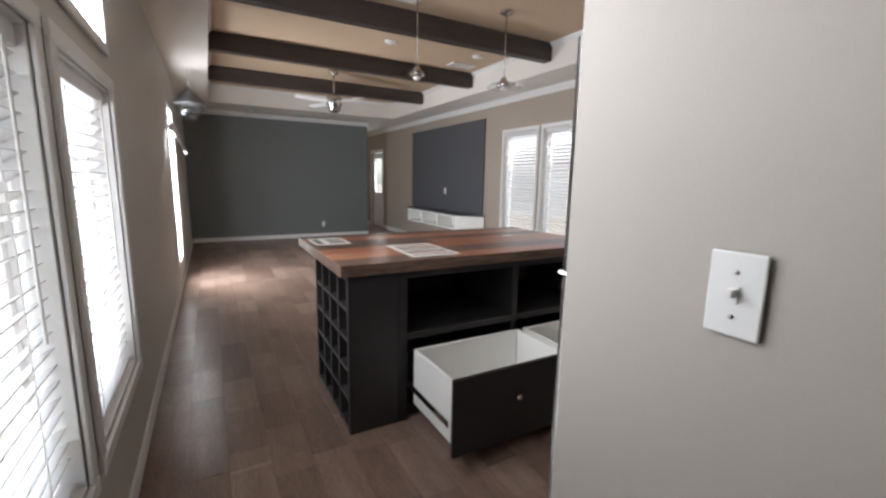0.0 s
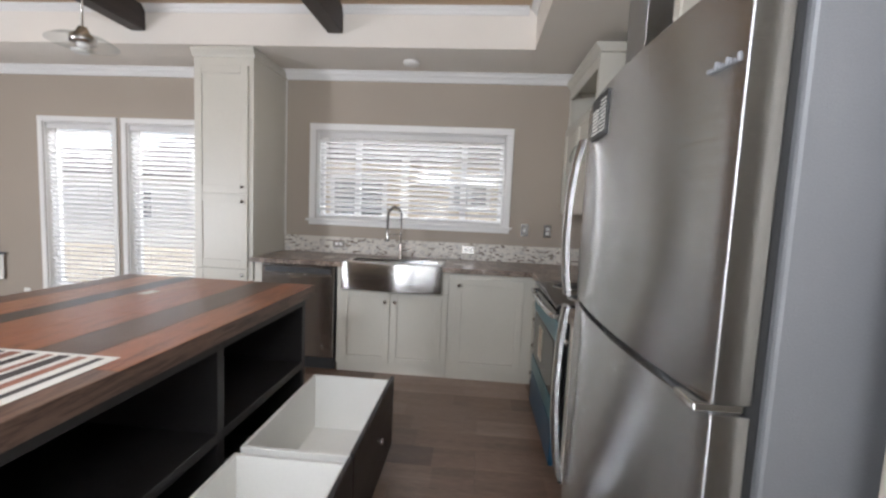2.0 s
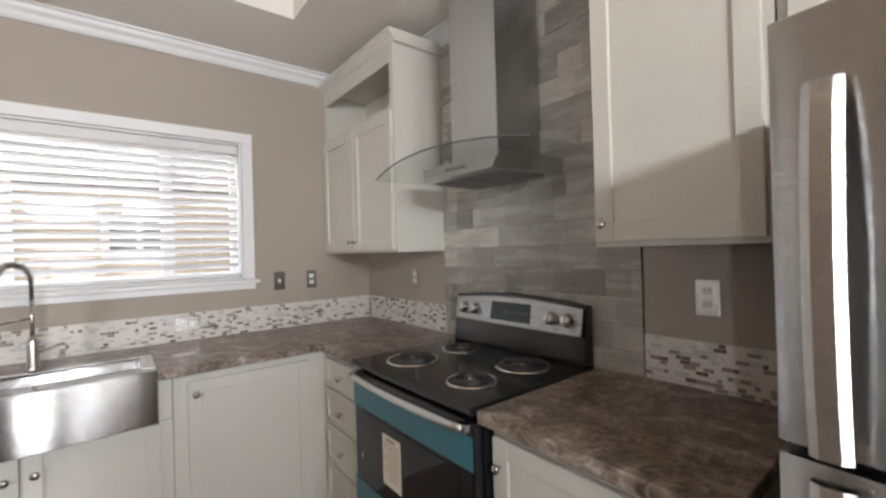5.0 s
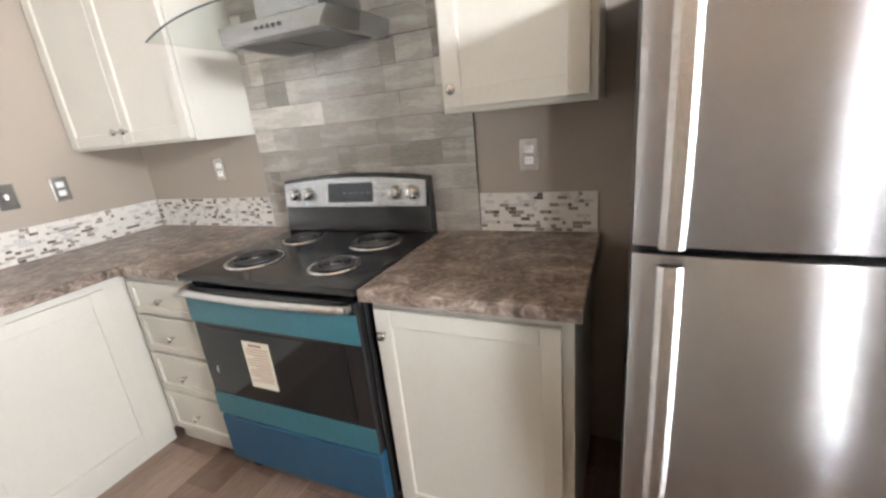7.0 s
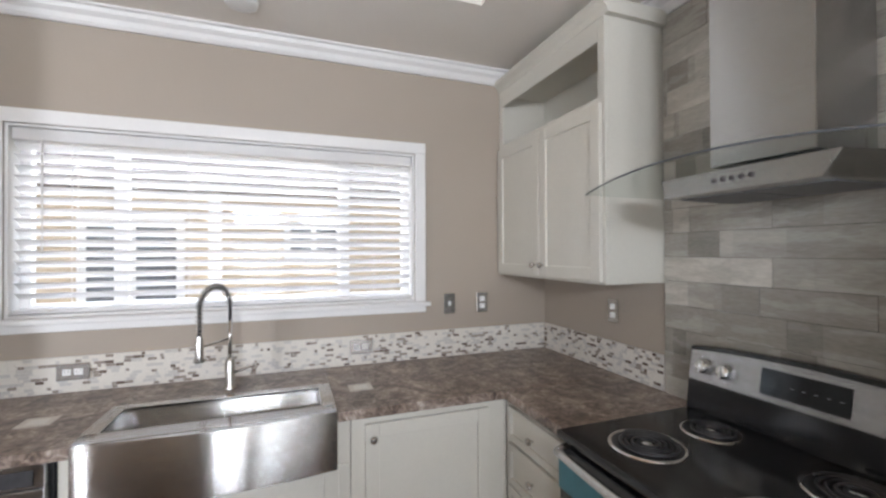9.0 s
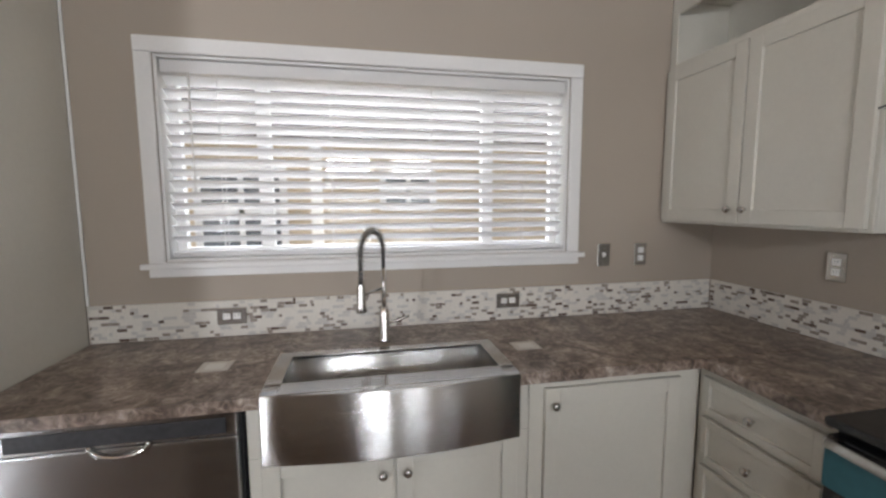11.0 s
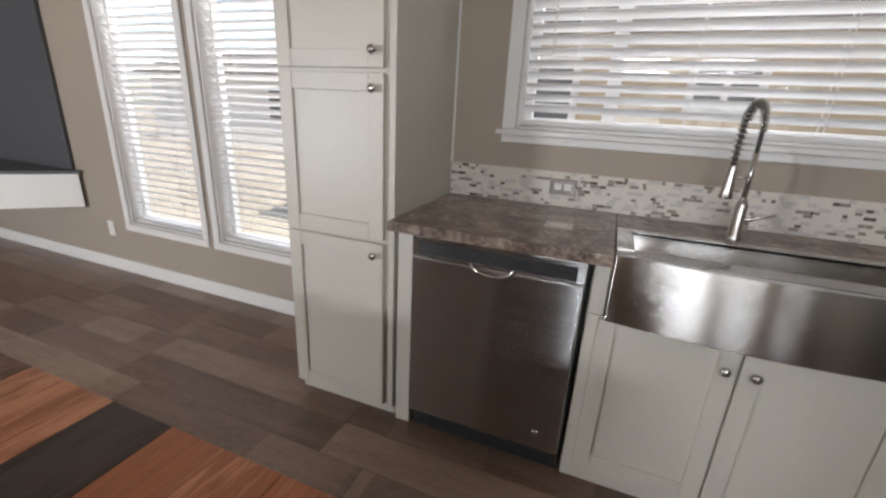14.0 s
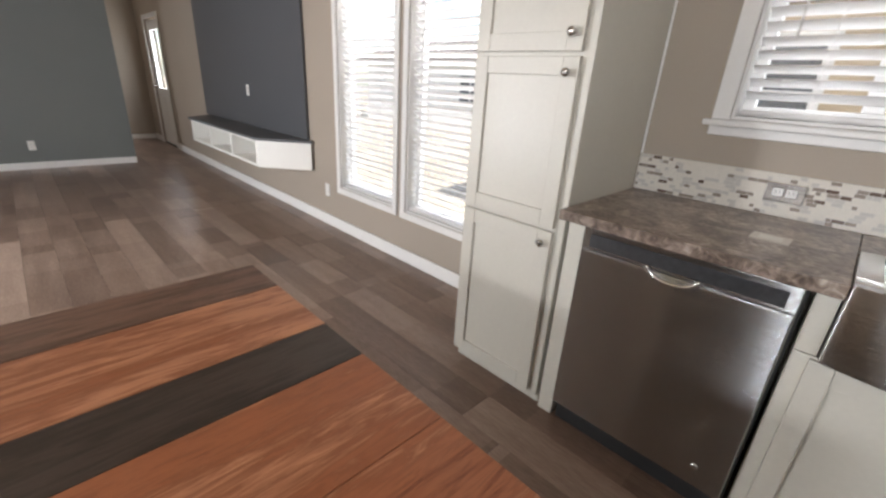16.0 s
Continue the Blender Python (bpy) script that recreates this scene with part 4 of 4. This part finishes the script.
# faucet
fc = thing("kitchen_faucet", (3.80, 1.655, CT), "spring-neck pull-down faucet in brushed metal", "faucet")
fx, fy = 3.80, 1.655
lathe("base", [(0.028, 0), (0.028, 0.01), (0.021, 0.02), (0.02, 0.12), (0.016, 0.13), (0.012, 0.14), (0, 0.14)], (fx, fy, CT), NICKEL, fc)
tube("riser", [(fx, fy, CT + 0.13), (fx, fy, CT + 0.30)], 0.009, NICKEL, fc)
R, TOP = 0.088, 0.365
sw = Vector((-0.86, 0.51, 0))
neck = [Vector((fx, fy, CT + 0.13 + (TOP - 0.13) * k / 10)) for k in range(11)]
neck += [Vector((fx, fy, CT + TOP + R * math.sin(radians(a)))) + sw * R * (1 - math.cos(radians(a))) for a in range(10, 181, 10)]
neck += [Vector((fx, fy, CT + TOP - 0.02 * k)) + sw * 2 * R for k in range(1, 6)]
tube("hose", neck, 0.007, RUBBER, fc, 8)
coil = []
dense = []
for p, q in zip(neck[10:-1], neck[11:]):
    for k in range(12):
        dense.append(Vector(p).lerp(Vector(q), k / 12))
ang = 0
for i, p in enumerate(dense[:-1]):
    dd = (dense[i + 1] - p).normalized()
    sd1 = Vector((0.51, 0.86, 0))
    sd2 = dd.cross(sd1).normalized()
    ang += 0.62
    coil.append(p + 0.0125 * (math.cos(ang) * sd1 + math.sin(ang) * sd2))
tube("spring", coil, 0.0022, NICKEL, fc, 5)
hx2, hy2 = fx + sw.x * 2 * R, fy + sw.y * 2 * R
lathe("spray_head", [(0.011, 0.1), (0.014, 0.09), (0.016, 0.02), (0.021, 0.0), (0.019, -0.004), (0, -0.004)], (hx2, hy2, CT + 0.165), NICKEL, fc)
tube("holder_arm", [(fx, fy, CT + 0.22), (hx2, hy2, CT + 0.22)], 0.005, NICKEL, fc, 8)
tube("lever", [(fx, fy - 0.015, CT + 0.07), (fx, fy - 0.05, CT + 0.08), (fx - 0.01, fy - 0.10, CT + 0.10)], 0.006, NICKEL, fc, 8)

# ---- range ----
SX0, SX1 = 2.182, 2.942
SF = 0.565
rg = thing("electric_range", ((SX0 + SX1) / 2, 0.25, 0), "black electric coil range with blue protective film", "range")
boxes("body", [(SX0, SY + 0.03, 0.09, SX1, SF - 0.03, 0.895)], BLACK, rg, 0.004)
boxes("cooktop", [(SX0 - 0.002, SY + 0.03, 0.896, SX1 + 0.002, SF + 0.02, 0.922)], BLACK, rg, 0.008)
boxes("feet", [(SX0 + 0.02, 0.0, 0.0, SX0 + 0.06, SF - 0.05, 0.09), (SX1 - 0.06, 0.0, 0.0, SX1 - 0.02, SF - 0.05, 0.09)], RUBBER, rg, 0.003)
boxes("oven_door", [(SX0 + 0.004, SF - 0.03, 0.32, SX1 - 0.004, SF + 0.01, 0.875)], BLACK, rg, 0.005)
boxes("door_film", [(SX0 + 0.004, SF + 0.0105, 0.735, SX1 - 0.004, SF + 0.014, 0.835), (SX0 + 0.004, SF + 0.0105, 0.325, SX1 - 0.004, SF + 0.014, 0.425)], TEAL, rg, 0.001)
boxes("oven_window", [(SX0 + 0.07, SF + 0.0105, 0.44, SX1 - 0.07, SF + 0.0125, 0.72)], OVENG, rg, 0.001)
boxes("storage_drawer", [(SX0 + 0.004, SF - 0.03, 0.10, SX1 - 0.004, SF + 0.012, 0.312)], BLUE, rg, 0.006)
hpts = []
for k in range(17):
    u = -1 + 2 * k / 16
    hpts.append(((SX0 + SX1) / 2 + u * 0.355, SF + 0.035 + 0.016 * (1 - u * u), 0.862))
tube("door_handle", hpts, 0.014, STEELY, rg, 10)
for xa, xb in ((SX0 + 0.012, SX0 + 0.045), (SX1 - 0.045, SX1 - 0.012)):
    boxes("handle_post", [(xa, SF + 0.005, 0.85, xb, SF + 0.036, 0.874)], STEELY, rg, 0.004)
boxes("oven_card", [(2.575, SF + 0.0145, 0.495, 2.70, SF + 0.016, 0.685)], KRAFT, rg, 0)
boxes("card_print", [(2.585, SF + 0.0163, 0.655 - 0.011 * k, 2.585 + (0.07 if k % 4 == 3 else 0.105), SF + 0.0166, 0.658 - 0.011 * k) for k in range(13)] + [(2.61, SF + 0.0163, 0.666, 2.67, SF + 0.0166, 0.675)], REDINK, rg, 0)
lathe("badge", [(0.022, 0), (0.022, 0.001), (0, 0.001)], (2.86, SF + 0.0105, 0.535), PAPER, rg, (0, 1, 0), 20)
# backguard with a bowed top
n = 12
bx = (SX0 + SX1) / 2
outl = [(SX0 + 0.004, 0.923), (SX1 - 0.004, 0.923)] + [(bx + 0.376 * (1 - 2 * k / n), 1.15 + 0.022 * (1 - (1 - 2 * k / n) ** 2)) for k in range(n + 1)]
prism("backguard", outl, SY + 0.03, 0.012, BLACK, rg, 0.004, axis="y")
outl = [(SX0 + 0.016, 1.035), (SX1 - 0.016, 1.035)] + [(bx + 0.364 * (1 - 2 * k / n), 1.138 + 0.02 * (1 - (1 - 2 * k / n) ** 2)) for k in range(n + 1)]
prism("control_panel", outl, 0.0125, 0.02, STEEL, rg, 0.002, axis="y")
boxes("display", [(bx - 0.115, 0.0203, 1.055, bx + 0.115, 0.0225, 1.135)], OVENG, rg, 0.002)
boxes("display_marks", [(bx - 0.1 + 0.03 * k, 0.0227, 1.07 + 0.022 * j, bx - 0.09 + 0.03 * k, 0.023, 1.0725 + 0.022 * j) for k in range(5) for j in (1,)], FRIDGEG, rg, 0)
for dx in (-0.305, -0.225, 0.225, 0.305):
    kn = lathe("control_knob", [(0.028, 0), (0.028, 0.006), (0.025, 0.01), (0.023, 0.026), (0.019, 0.03), (0, 0.03)], (bx + dx, 0.02, 1.092), CHROME, rg, (0, 1, 0), 20)
    boxes("knob_grip", [(bx + dx - 0.004, 0.05, 1.074, bx + dx + 0.004, 0.056, 1.11)], STEELY, rg, 0.001)
for cx, cy, cr in ((2.745, 0.40, 0.098), (2.37, 0.41, 0.078), (2.37, 0.14, 0.098), (2.745, 0.13, 0.078)):
    lathe("drip_pan", [(cr + 0.002, 0.003), (cr - 0.01, 0.0012), (0.02, 0.001), (0, 0.001)], (cx, cy, 0.922), COIL, rg, n=36)
    lathe("trim_ring", [(cr + 0.013, 0.0005), (cr + 0.011, 0.0045), (cr + 0.004, 0.005), (cr + 0.001, 0.0025)], (cx, cy, 0.922), CHROME, rg, n=40)
    sp = []
    turns = 4 if cr > 0.09 else 3
    for k in range(turns * 24 + 1):
        a = 2 * math.pi * k / 24
        rr = 0.022 + (cr - 0.03) * k / (turns * 24)
        sp.append((cx + rr * math.cos(a), cy + rr * math.sin(a), 0.929))
    tube("coil", sp, 0.0055, COIL, rg, 6)
    lathe("coil_cap", [(0.022, 0), (0.022, 0.006), (0, 0.008)], (cx, cy, 0.924), CHROME, rg, n=14)

# the control panel leans back
for ob in rg.children:
    if ob.name.split(".")[0] in ("backguard", "control_panel", "display", "display_marks", "control_knob", "knob_grip"):
        for v in ob.data.vertices:
            if v.co.y + rg.location.y > -0.03:
                v.co.y -= 0.2 * max(0.0, v.co.z - 1.0)

# outlets on the kitchen walls
plate("wall_outlet", "-x", RX - 0.002, 0.353, 1.212, "white outlet in a nickel plate on the wall", cover=NICKEL)
plate("light_switch", "-x", RX - 0.002, 0.558, 1.213, "nickel switch plate on the taupe wall", cover=NICKEL, toggle=True)
plate("wall_outlet", "+y", SY + 0.002, 3.407, 1.216, "white outlet in a nickel plate on the wall", cover=NICKEL)
plate("wall_outlet", "+y", SY + 0.002, 1.80, 1.205, "white outlet in a nickel plate on the wall", cover=NICKEL)
plate("wall_outlet", "-x", RX - 0.014, 2.277, 1.003, "white outlet in a nickel plate on the backsplash", cover=NICKEL, horizontal=True)
plate("wall_outlet", "-x", RX - 0.014, 1.06, 1.01, "white outlet in a nickel plate on the backsplash", cover=NICKEL, horizontal=True)

# ---- island ----
IX0, IX1, IY0, IY1 = 0.467, 2.36, 1.865, 2.95
isl = thing("kitchen_island", (1.43, 2.3, 0), "dark kitchen island with open bays and a rustic wood top", "island")
A0, A1, B0, B1 = 0.507, 2.31, 1.892, 2.63
ZT = 0.855
NI = 0.83    # the bays begin here
MIDX = 1.558
boxes("carcase", [(A0 + 0.27, B0, 0.0, NI, B1, ZT), (A1 - 0.04, B0, 0.0, A1, B1, ZT), (MIDX - 0.02, B0, 0.06, MIDX + 0.02, B1 - 0.02, ZT),
                  (NI, B1 - 0.02, 0.0, A1 - 0.04, B1, ZT), (NI, B0, 0.815, MIDX - 0.02, B1 - 0.02, ZT), (MIDX + 0.02, B0, 0.815, A1 - 0.04, B1 - 0.02, ZT),
                  (NI, B0, 0.47, MIDX - 0.02, B1 - 0.02, 0.51), (MIDX + 0.02, B0, 0.47, A1 - 0.04, B1 - 0.02, 0.51),
                  (NI, B0 + 0.04, 0.0, MIDX - 0.02, B1 - 0.02, 0.07), (MIDX + 0.02, B0 + 0.04, 0.0, A1 - 0.04, B1 - 0.02, 0.07),
                  (A0, B0, 0.0, A0 + 0.27, B0 + 0.02, ZT), (A0 + 0.25, B0 + 0.02, 0.0, A0 + 0.27, B1, ZT)], DARKC, isl, 0.002)
rack = []
cols, rows = 4, 5
cw, rh = (B1 - B0) / cols, (ZT - 0.03) / rows
for k in range(cols + 1):
    y = B0 + 0.022 + (B1 - B0 - 0.044) * k / cols
    rack.append((A0, y - 0.012 + (0.013 if k == 0 else 0), 0.0, A0 + 0.249, y + 0.012, ZT))
for k in range(rows + 1):
    z = 0.02 + (ZT - 0.04) * k / rows
    rack.append((A0 + 0.002, B0 + 0.022, z - 0.011, A0 + 0.249, B1 - 0.002, z + 0.011))
tagged(boxes("bottle_rack", rack, DARKC, isl, 0.0015), "dark open bottle rack of square cubbies")


def island_drawer(x0, x1):
    yf, yb, zt, zb = 1.393, 1.83, 0.445, 0.13
    e = boxes("drawer", [(x0 + 0.01, yf + 0.02, zb, x0 + 0.025, yb, zt - 0.005), (x1 - 0.025, yf + 0.02, zb, x1 - 0.01, yb, zt - 0.005),
                         (x0 + 0.025, yb - 0.015, zb, x1 - 0.025, yb, zt - 0.005), (x0 + 0.025, yf + 0.02, zb, x1 - 0.025, yf + 0.032, zt - 0.005),
                         (x0 + 0.025, yf + 0.032, zb + 0.01, x1 - 0.025, yb - 0.015, zb + 0.02)], WHITEL, isl, 0.001)
    tagged(e, "white drawer box pulled wide open")
    o = base_of(isl)
    fr = boxes("front", [(x0, yf, 0.075, x1, yf + 0.019, zt + 0.012)], DARKC, isl, 0.003)
    lathe("knob", [(0.006, 0), (0.005, 0.012), (0.013, 0.016), (0.0155, 0.022), (0.012, 0.028), (0, 0.03)], ((x0 + x1) / 2, yf, 0.30), NICKEL, isl, (0, -1, 0), 16)
    boxes("runner", [(x0 + 0.002, yf + 0.05, 0.20, x0 + 0.009, B0 + 0.3, 0.235), (x1 - 0.009, yf + 0.05, 0.20, x1 - 0.002, B0 + 0.3, 0.235)], CHROME, isl, 0.001)


island_drawer(NI, MIDX - 0.005)
island_drawer(MIDX + 0.012, A1 - 0.01)
# top of rustic strips inside a banded edge
boxes("top_edge", [(IX0, IY0, ZT + 0.001, IX1, IY0 + 0.018, CT - 0.001), (IX0, IY1 - 0.018, ZT + 0.001, IX1, IY1, CT - 0.001),
                   (IX0, IY0 + 0.018, ZT + 0.001, IX0 + 0.018, IY1 - 0.018, CT - 0.001), (IX1 - 0.018, IY0 + 0.018, ZT + 0.001, IX1, IY1 - 0.018, CT - 0.001),
                   (IX0 + 0.018, IY0 + 0.018, ZT + 0.001, IX1 - 0.018, IY1 - 0.018, CT - 0.006)], EDGE, isl, 0.001)
ys = [IY0, 2.03, 2.20, 2.375, 2.543, 2.652, 2.828, IY1]
strips = [(BROWN, RED, 1.1), (RED, BROWN, 0.95), (RED, RED, 1.6), (BROWN, RED, 1.25), (DARKW, DARKW, 1.35), (RED, RED, 0.9), (BROWN, BROWN, 1.45)]
for y0, y1, (ma, mb2, cut) in zip(ys, ys[1:], strips):
    for xa, xb, m in ((IX0, cut, ma), (cut, IX1, mb2)):
        boxes("top_strip", [(xa + 0.0006, y0 + 0.0006, CT - 0.0009, xb - 0.0006, y1 - 0.0006, CT + 0.001)], m, isl, 0.0004)

# leaflets on the island
lf = thing("leaflet", (0.61, 2.67, CT), "white printed leaflet lying on the island", "paper", "leaflets")
boxes("sheet", [(0.50, 2.53, CT + 0.0015, 0.725, 2.82, CT + 0.0025)], PAPER, lf, 0)
boxes("print", [(0.60, 2.58, CT + 0.0028, 0.70, 2.66, CT + 0.003), (0.60, 2.69, CT + 0.0028, 0.70, 2.76, CT + 0.003), (0.52, 2.56, CT + 0.0028, 0.56, 2.78, CT + 0.003)], FRIDGEG, lf, 0)
lf = thing("leaflet", (1.03, 2.14, CT), "white leaflet printed with dark wood swatches on the island", "paper", "leaflets")
boxes("sheet", [(0.885, 1.935, CT + 0.0015, 1.182, 2.36, CT + 0.0025)], PAPER, lf, 0)
boxes("print", [(0.90 + 0.0025 * k, 1.965 + 0.048 * k, CT + 0.0028, 1.165, 1.985 + 0.048 * k + 0.007 * (k % 3), CT + 0.003, k % 2) for k in range(8)], [PRINT, REDINK], lf, 0)
cd = thing("card", (1.94, 2.485, CT), "small white card on the island", "paper")
boxes("sheet", [(1.90, 2.46, CT + 0.0015, 1.98, 2.505, CT + 0.003)], PAPER, cd, 0)
for x, y in ((3.64, 2.24), (3.62, 1.12)):
    c = thing("sticker", (x, y, CT), "small pale square sticker on the countertop", "sticker")
    boxes("sheet", [(x - 0.045, y - 0.05, CT + 0.0006, x + 0.045, y + 0.05, CT + 0.0016)], [GROUT], c, 0)
    boxes("label", [(x - 0.025, y - 0.03, CT + 0.0018, x + 0.025, y + 0.03, CT + 0.0022)], PAPER, c, 0)

# ---- outdoors ----
structure(boxes("ground", [(-120, -120, -0.75, 120, 120, -0.6)], GROUND, bevel=0), "pale dry gravel ground")


def far_house(x, y0, y1, w, m, label, wins, posts=()):
    e = thing("neighbour_house", (x, (y0 + y1) / 2, -0.6), label, "house")
    h = 2.3
    boxes("wall", [(x, y0, -0.6, x + w, y1, h)], m, e, 0)
    boxes("siding_lap", [(x - 0.012, y0, -0.4 + 0.2 * k, x - 0.001, y1, -0.4 + 0.2 * k + 0.17) for k in range(13)], m, e, 0)
    prism("roof", [(x - 0.5, h), (x + w / 2, h + 1.3), (x + w + 0.5, h), (x + w + 0.5, h - 0.12), (x - 0.5, h - 0.12)], y0 - 0.4, y1 + 0.4, ROOF, e, axis="y")
    for a, b, c, d in wins:
        wr = boxes("window", [(x - 0.04, a, b, x - 0.013, c, d)], FARGLASS, e, 0)
        mid = (a + c) / 2
        boxes("window_frame", [(x - 0.06, a - 0.08, b - 0.08, x - 0.013, a, d + 0.08), (x - 0.06, c, b - 0.08, x - 0.013, c + 0.08, d + 0.08), (x - 0.06, a, b - 0.08, x - 0.013, c, b), (x - 0.06, a, d, x - 0.013, c, d + 0.08),
                               (x - 0.06, mid - 0.03, b, x - 0.041, mid + 0.03, d), (x - 0.06, a, (b + d) / 2 - 0.03, x - 0.041, c, (b + d) / 2 + 0.03)], TRIM, e, 0)
    for yy in posts:
        boxes("porch_post", [(x - 0.45, yy - 0.06, -0.6, x - 0.33, yy + 0.06, h - 0.13)], SIDINGW, e, 0)
    return e


far_house(7.4, -6.0, 6.0, 6.0, SIDING, "single-storey tan sided house across the lot", [(0.86, 1.47, 1.41, 1.81), (2.65, 0.95, 3.5, 1.85)], (2.2, 5.8))
far_house(16.0, 8.5, 22.0, 6.0, SIDINGW, "single-storey white sided house across the lot", [(10, 0.6, 11.2, 1.7), (14, 0.6, 15.2, 1.7)])


# ---- backsplash mosaic, range cladding and floor planks ----
M1 = mat("cream_mosaic", (0.70, 0.665, 0.60), 0.25, var=0.06, bump=0)
M2 = mat("pale_grey_mosaic", (0.55, 0.53, 0.50), 0.25, var=0.08, bump=0)
M3 = mat("taupe_mosaic", (0.29, 0.245, 0.21), 0.2, var=0.1, bump=0)
M4 = mat("brown_mosaic", (0.14, 0.10, 0.08), 0.15, var=0.2, bump=0)
mosaic_mats = [GROUT, M1, M2, M3, M4]
rnd = random.Random(4)


def backsplash(name, way, plane, u0, u1, label):
    f = facing(way, plane)
    e = thing(name, (plane, (u0 + u1) / 2, CT) if way == "-x" else ((u0 + u1) / 2, plane, CT), label, "backsplash")
    boxes("backing", [f(u0, CT + 0.001, 0.001, u1, CT + 0.152, 0.007)], GROUT, e, 0)
    bmt = bmesh.new()
    o = base_of(e)
    for k in range(11):
        v = CT + 0.003 + k * 0.0136
        u = u0 + 0.001
        while u < u1 - 0.004:
            w = min(rnd.choice((0.015, 0.022, 0.03, 0.036)), u1 - 0.001 - u)
            it = f(u, v, 0.0065, u + w - 0.002, v + 0.0118, 0.0085 + rnd.choice((0, 0.001)))
            add_box(bmt, Vector(it[:3]) - o, Vector(it[3:6]) - o, 0, rnd.choices((1, 2, 3, 4), (62, 20, 13, 5))[0])
            u += w
    t = finish("mosaic", bmt, mosaic_mats, e)
    tagged(t, "cream and brown glass mosaic strips", kind="stuff")


backsplash("backsplash", "-x", RX - 0.001, SY + 0.012, 2.806, "cream and brown strip mosaic backsplash behind the sink")
backsplash("backsplash", "+y", SY + 0.001, 3.112, RX - 0.012, "cream and brown strip mosaic backsplash in the corner")
backsplash("backsplash", "+y", SY + 0.001, 1.56, 2.0, "cream and brown strip mosaic backsplash beside the range")

clad = thing("range_cladding", (2.55, SY, 0.0), "grey wood-look planks clad the wall behind the range", "cladding")
boxes("backing", [(2.002, SY + 0.001, 0.0, 3.103, SY + 0.006, CEIL - 0.08)], FLOORB, clad, 0)
z, k = CT - 0.02, 0
while z < CEIL - 0.09:
    h = min(0.098, CEIL - 0.082 - z)
    x = 2.003 - rnd.choice((0, 0.08, 0.16))
    while x < 3.10:
        w = rnd.choice((0.16, 0.22, 0.3, 0.38, 0.5))
        x0, x1 = max(x, 2.003), min(x + w, 3.102)
        if x1 - x0 > 0.015:
            boxes("plank", [(x0 + 0.0006, SY + 0.0062, z + 0.0006, x1 - 0.0006, SY + 0.0105 + rnd.choice((0, 0.001, 0.002)), z + h - 0.0006)], CLAD, clad, 0.0008)
        x += w
    z += 0.098

fl = structure(boxes("floor", [(LX - 0.15, -0.2, -0.12, RX + 0.15, HY + 0.15, -0.004), (LX - 0.15, -2.35, -0.12, 0.66, -0.2, -0.004)], FLOORB, bevel=0), "grey-brown wood-look vinyl plank floor")
PW, PL = 0.178, 1.22
pmesh = {}


def plank_mesh(w, l):
    key = (round(w, 3), round(l, 3))
    if key not in pmesh:
        b = bmesh.new()
        add_box(b, (-w / 2 + 0.0006, -l / 2 + 0.0006, -0.0035), (w / 2 - 0.0006, l / 2 - 0.0006, 0.0), 0.0008)
        me = bpy.data.meshes.new("plank")
        b.to_mesh(me)
        b.free()
        me.materials.append(FLOOR)
        pmesh[key] = me
    return pmesh[key]


x = LX
while x < RX - 0.01:
    w = min(PW, RX - x)
    ys0 = -2.2 if x < 0.55 else -0.08
    y = ys0 - rnd.choice((0.0, 0.2, 0.4, 0.6, 0.8, 1.0))
    while y < HY:
        y0, y1 = max(y, ys0), min(y + PL, HY)
        if y1 - y0 > 0.03:
            p = new("plank", plank_mesh(w, y1 - y0))
            p.parent = fl
            p.location = (x + w / 2, (y0 + y1) / 2, 0)
        y += PL
    x += PW
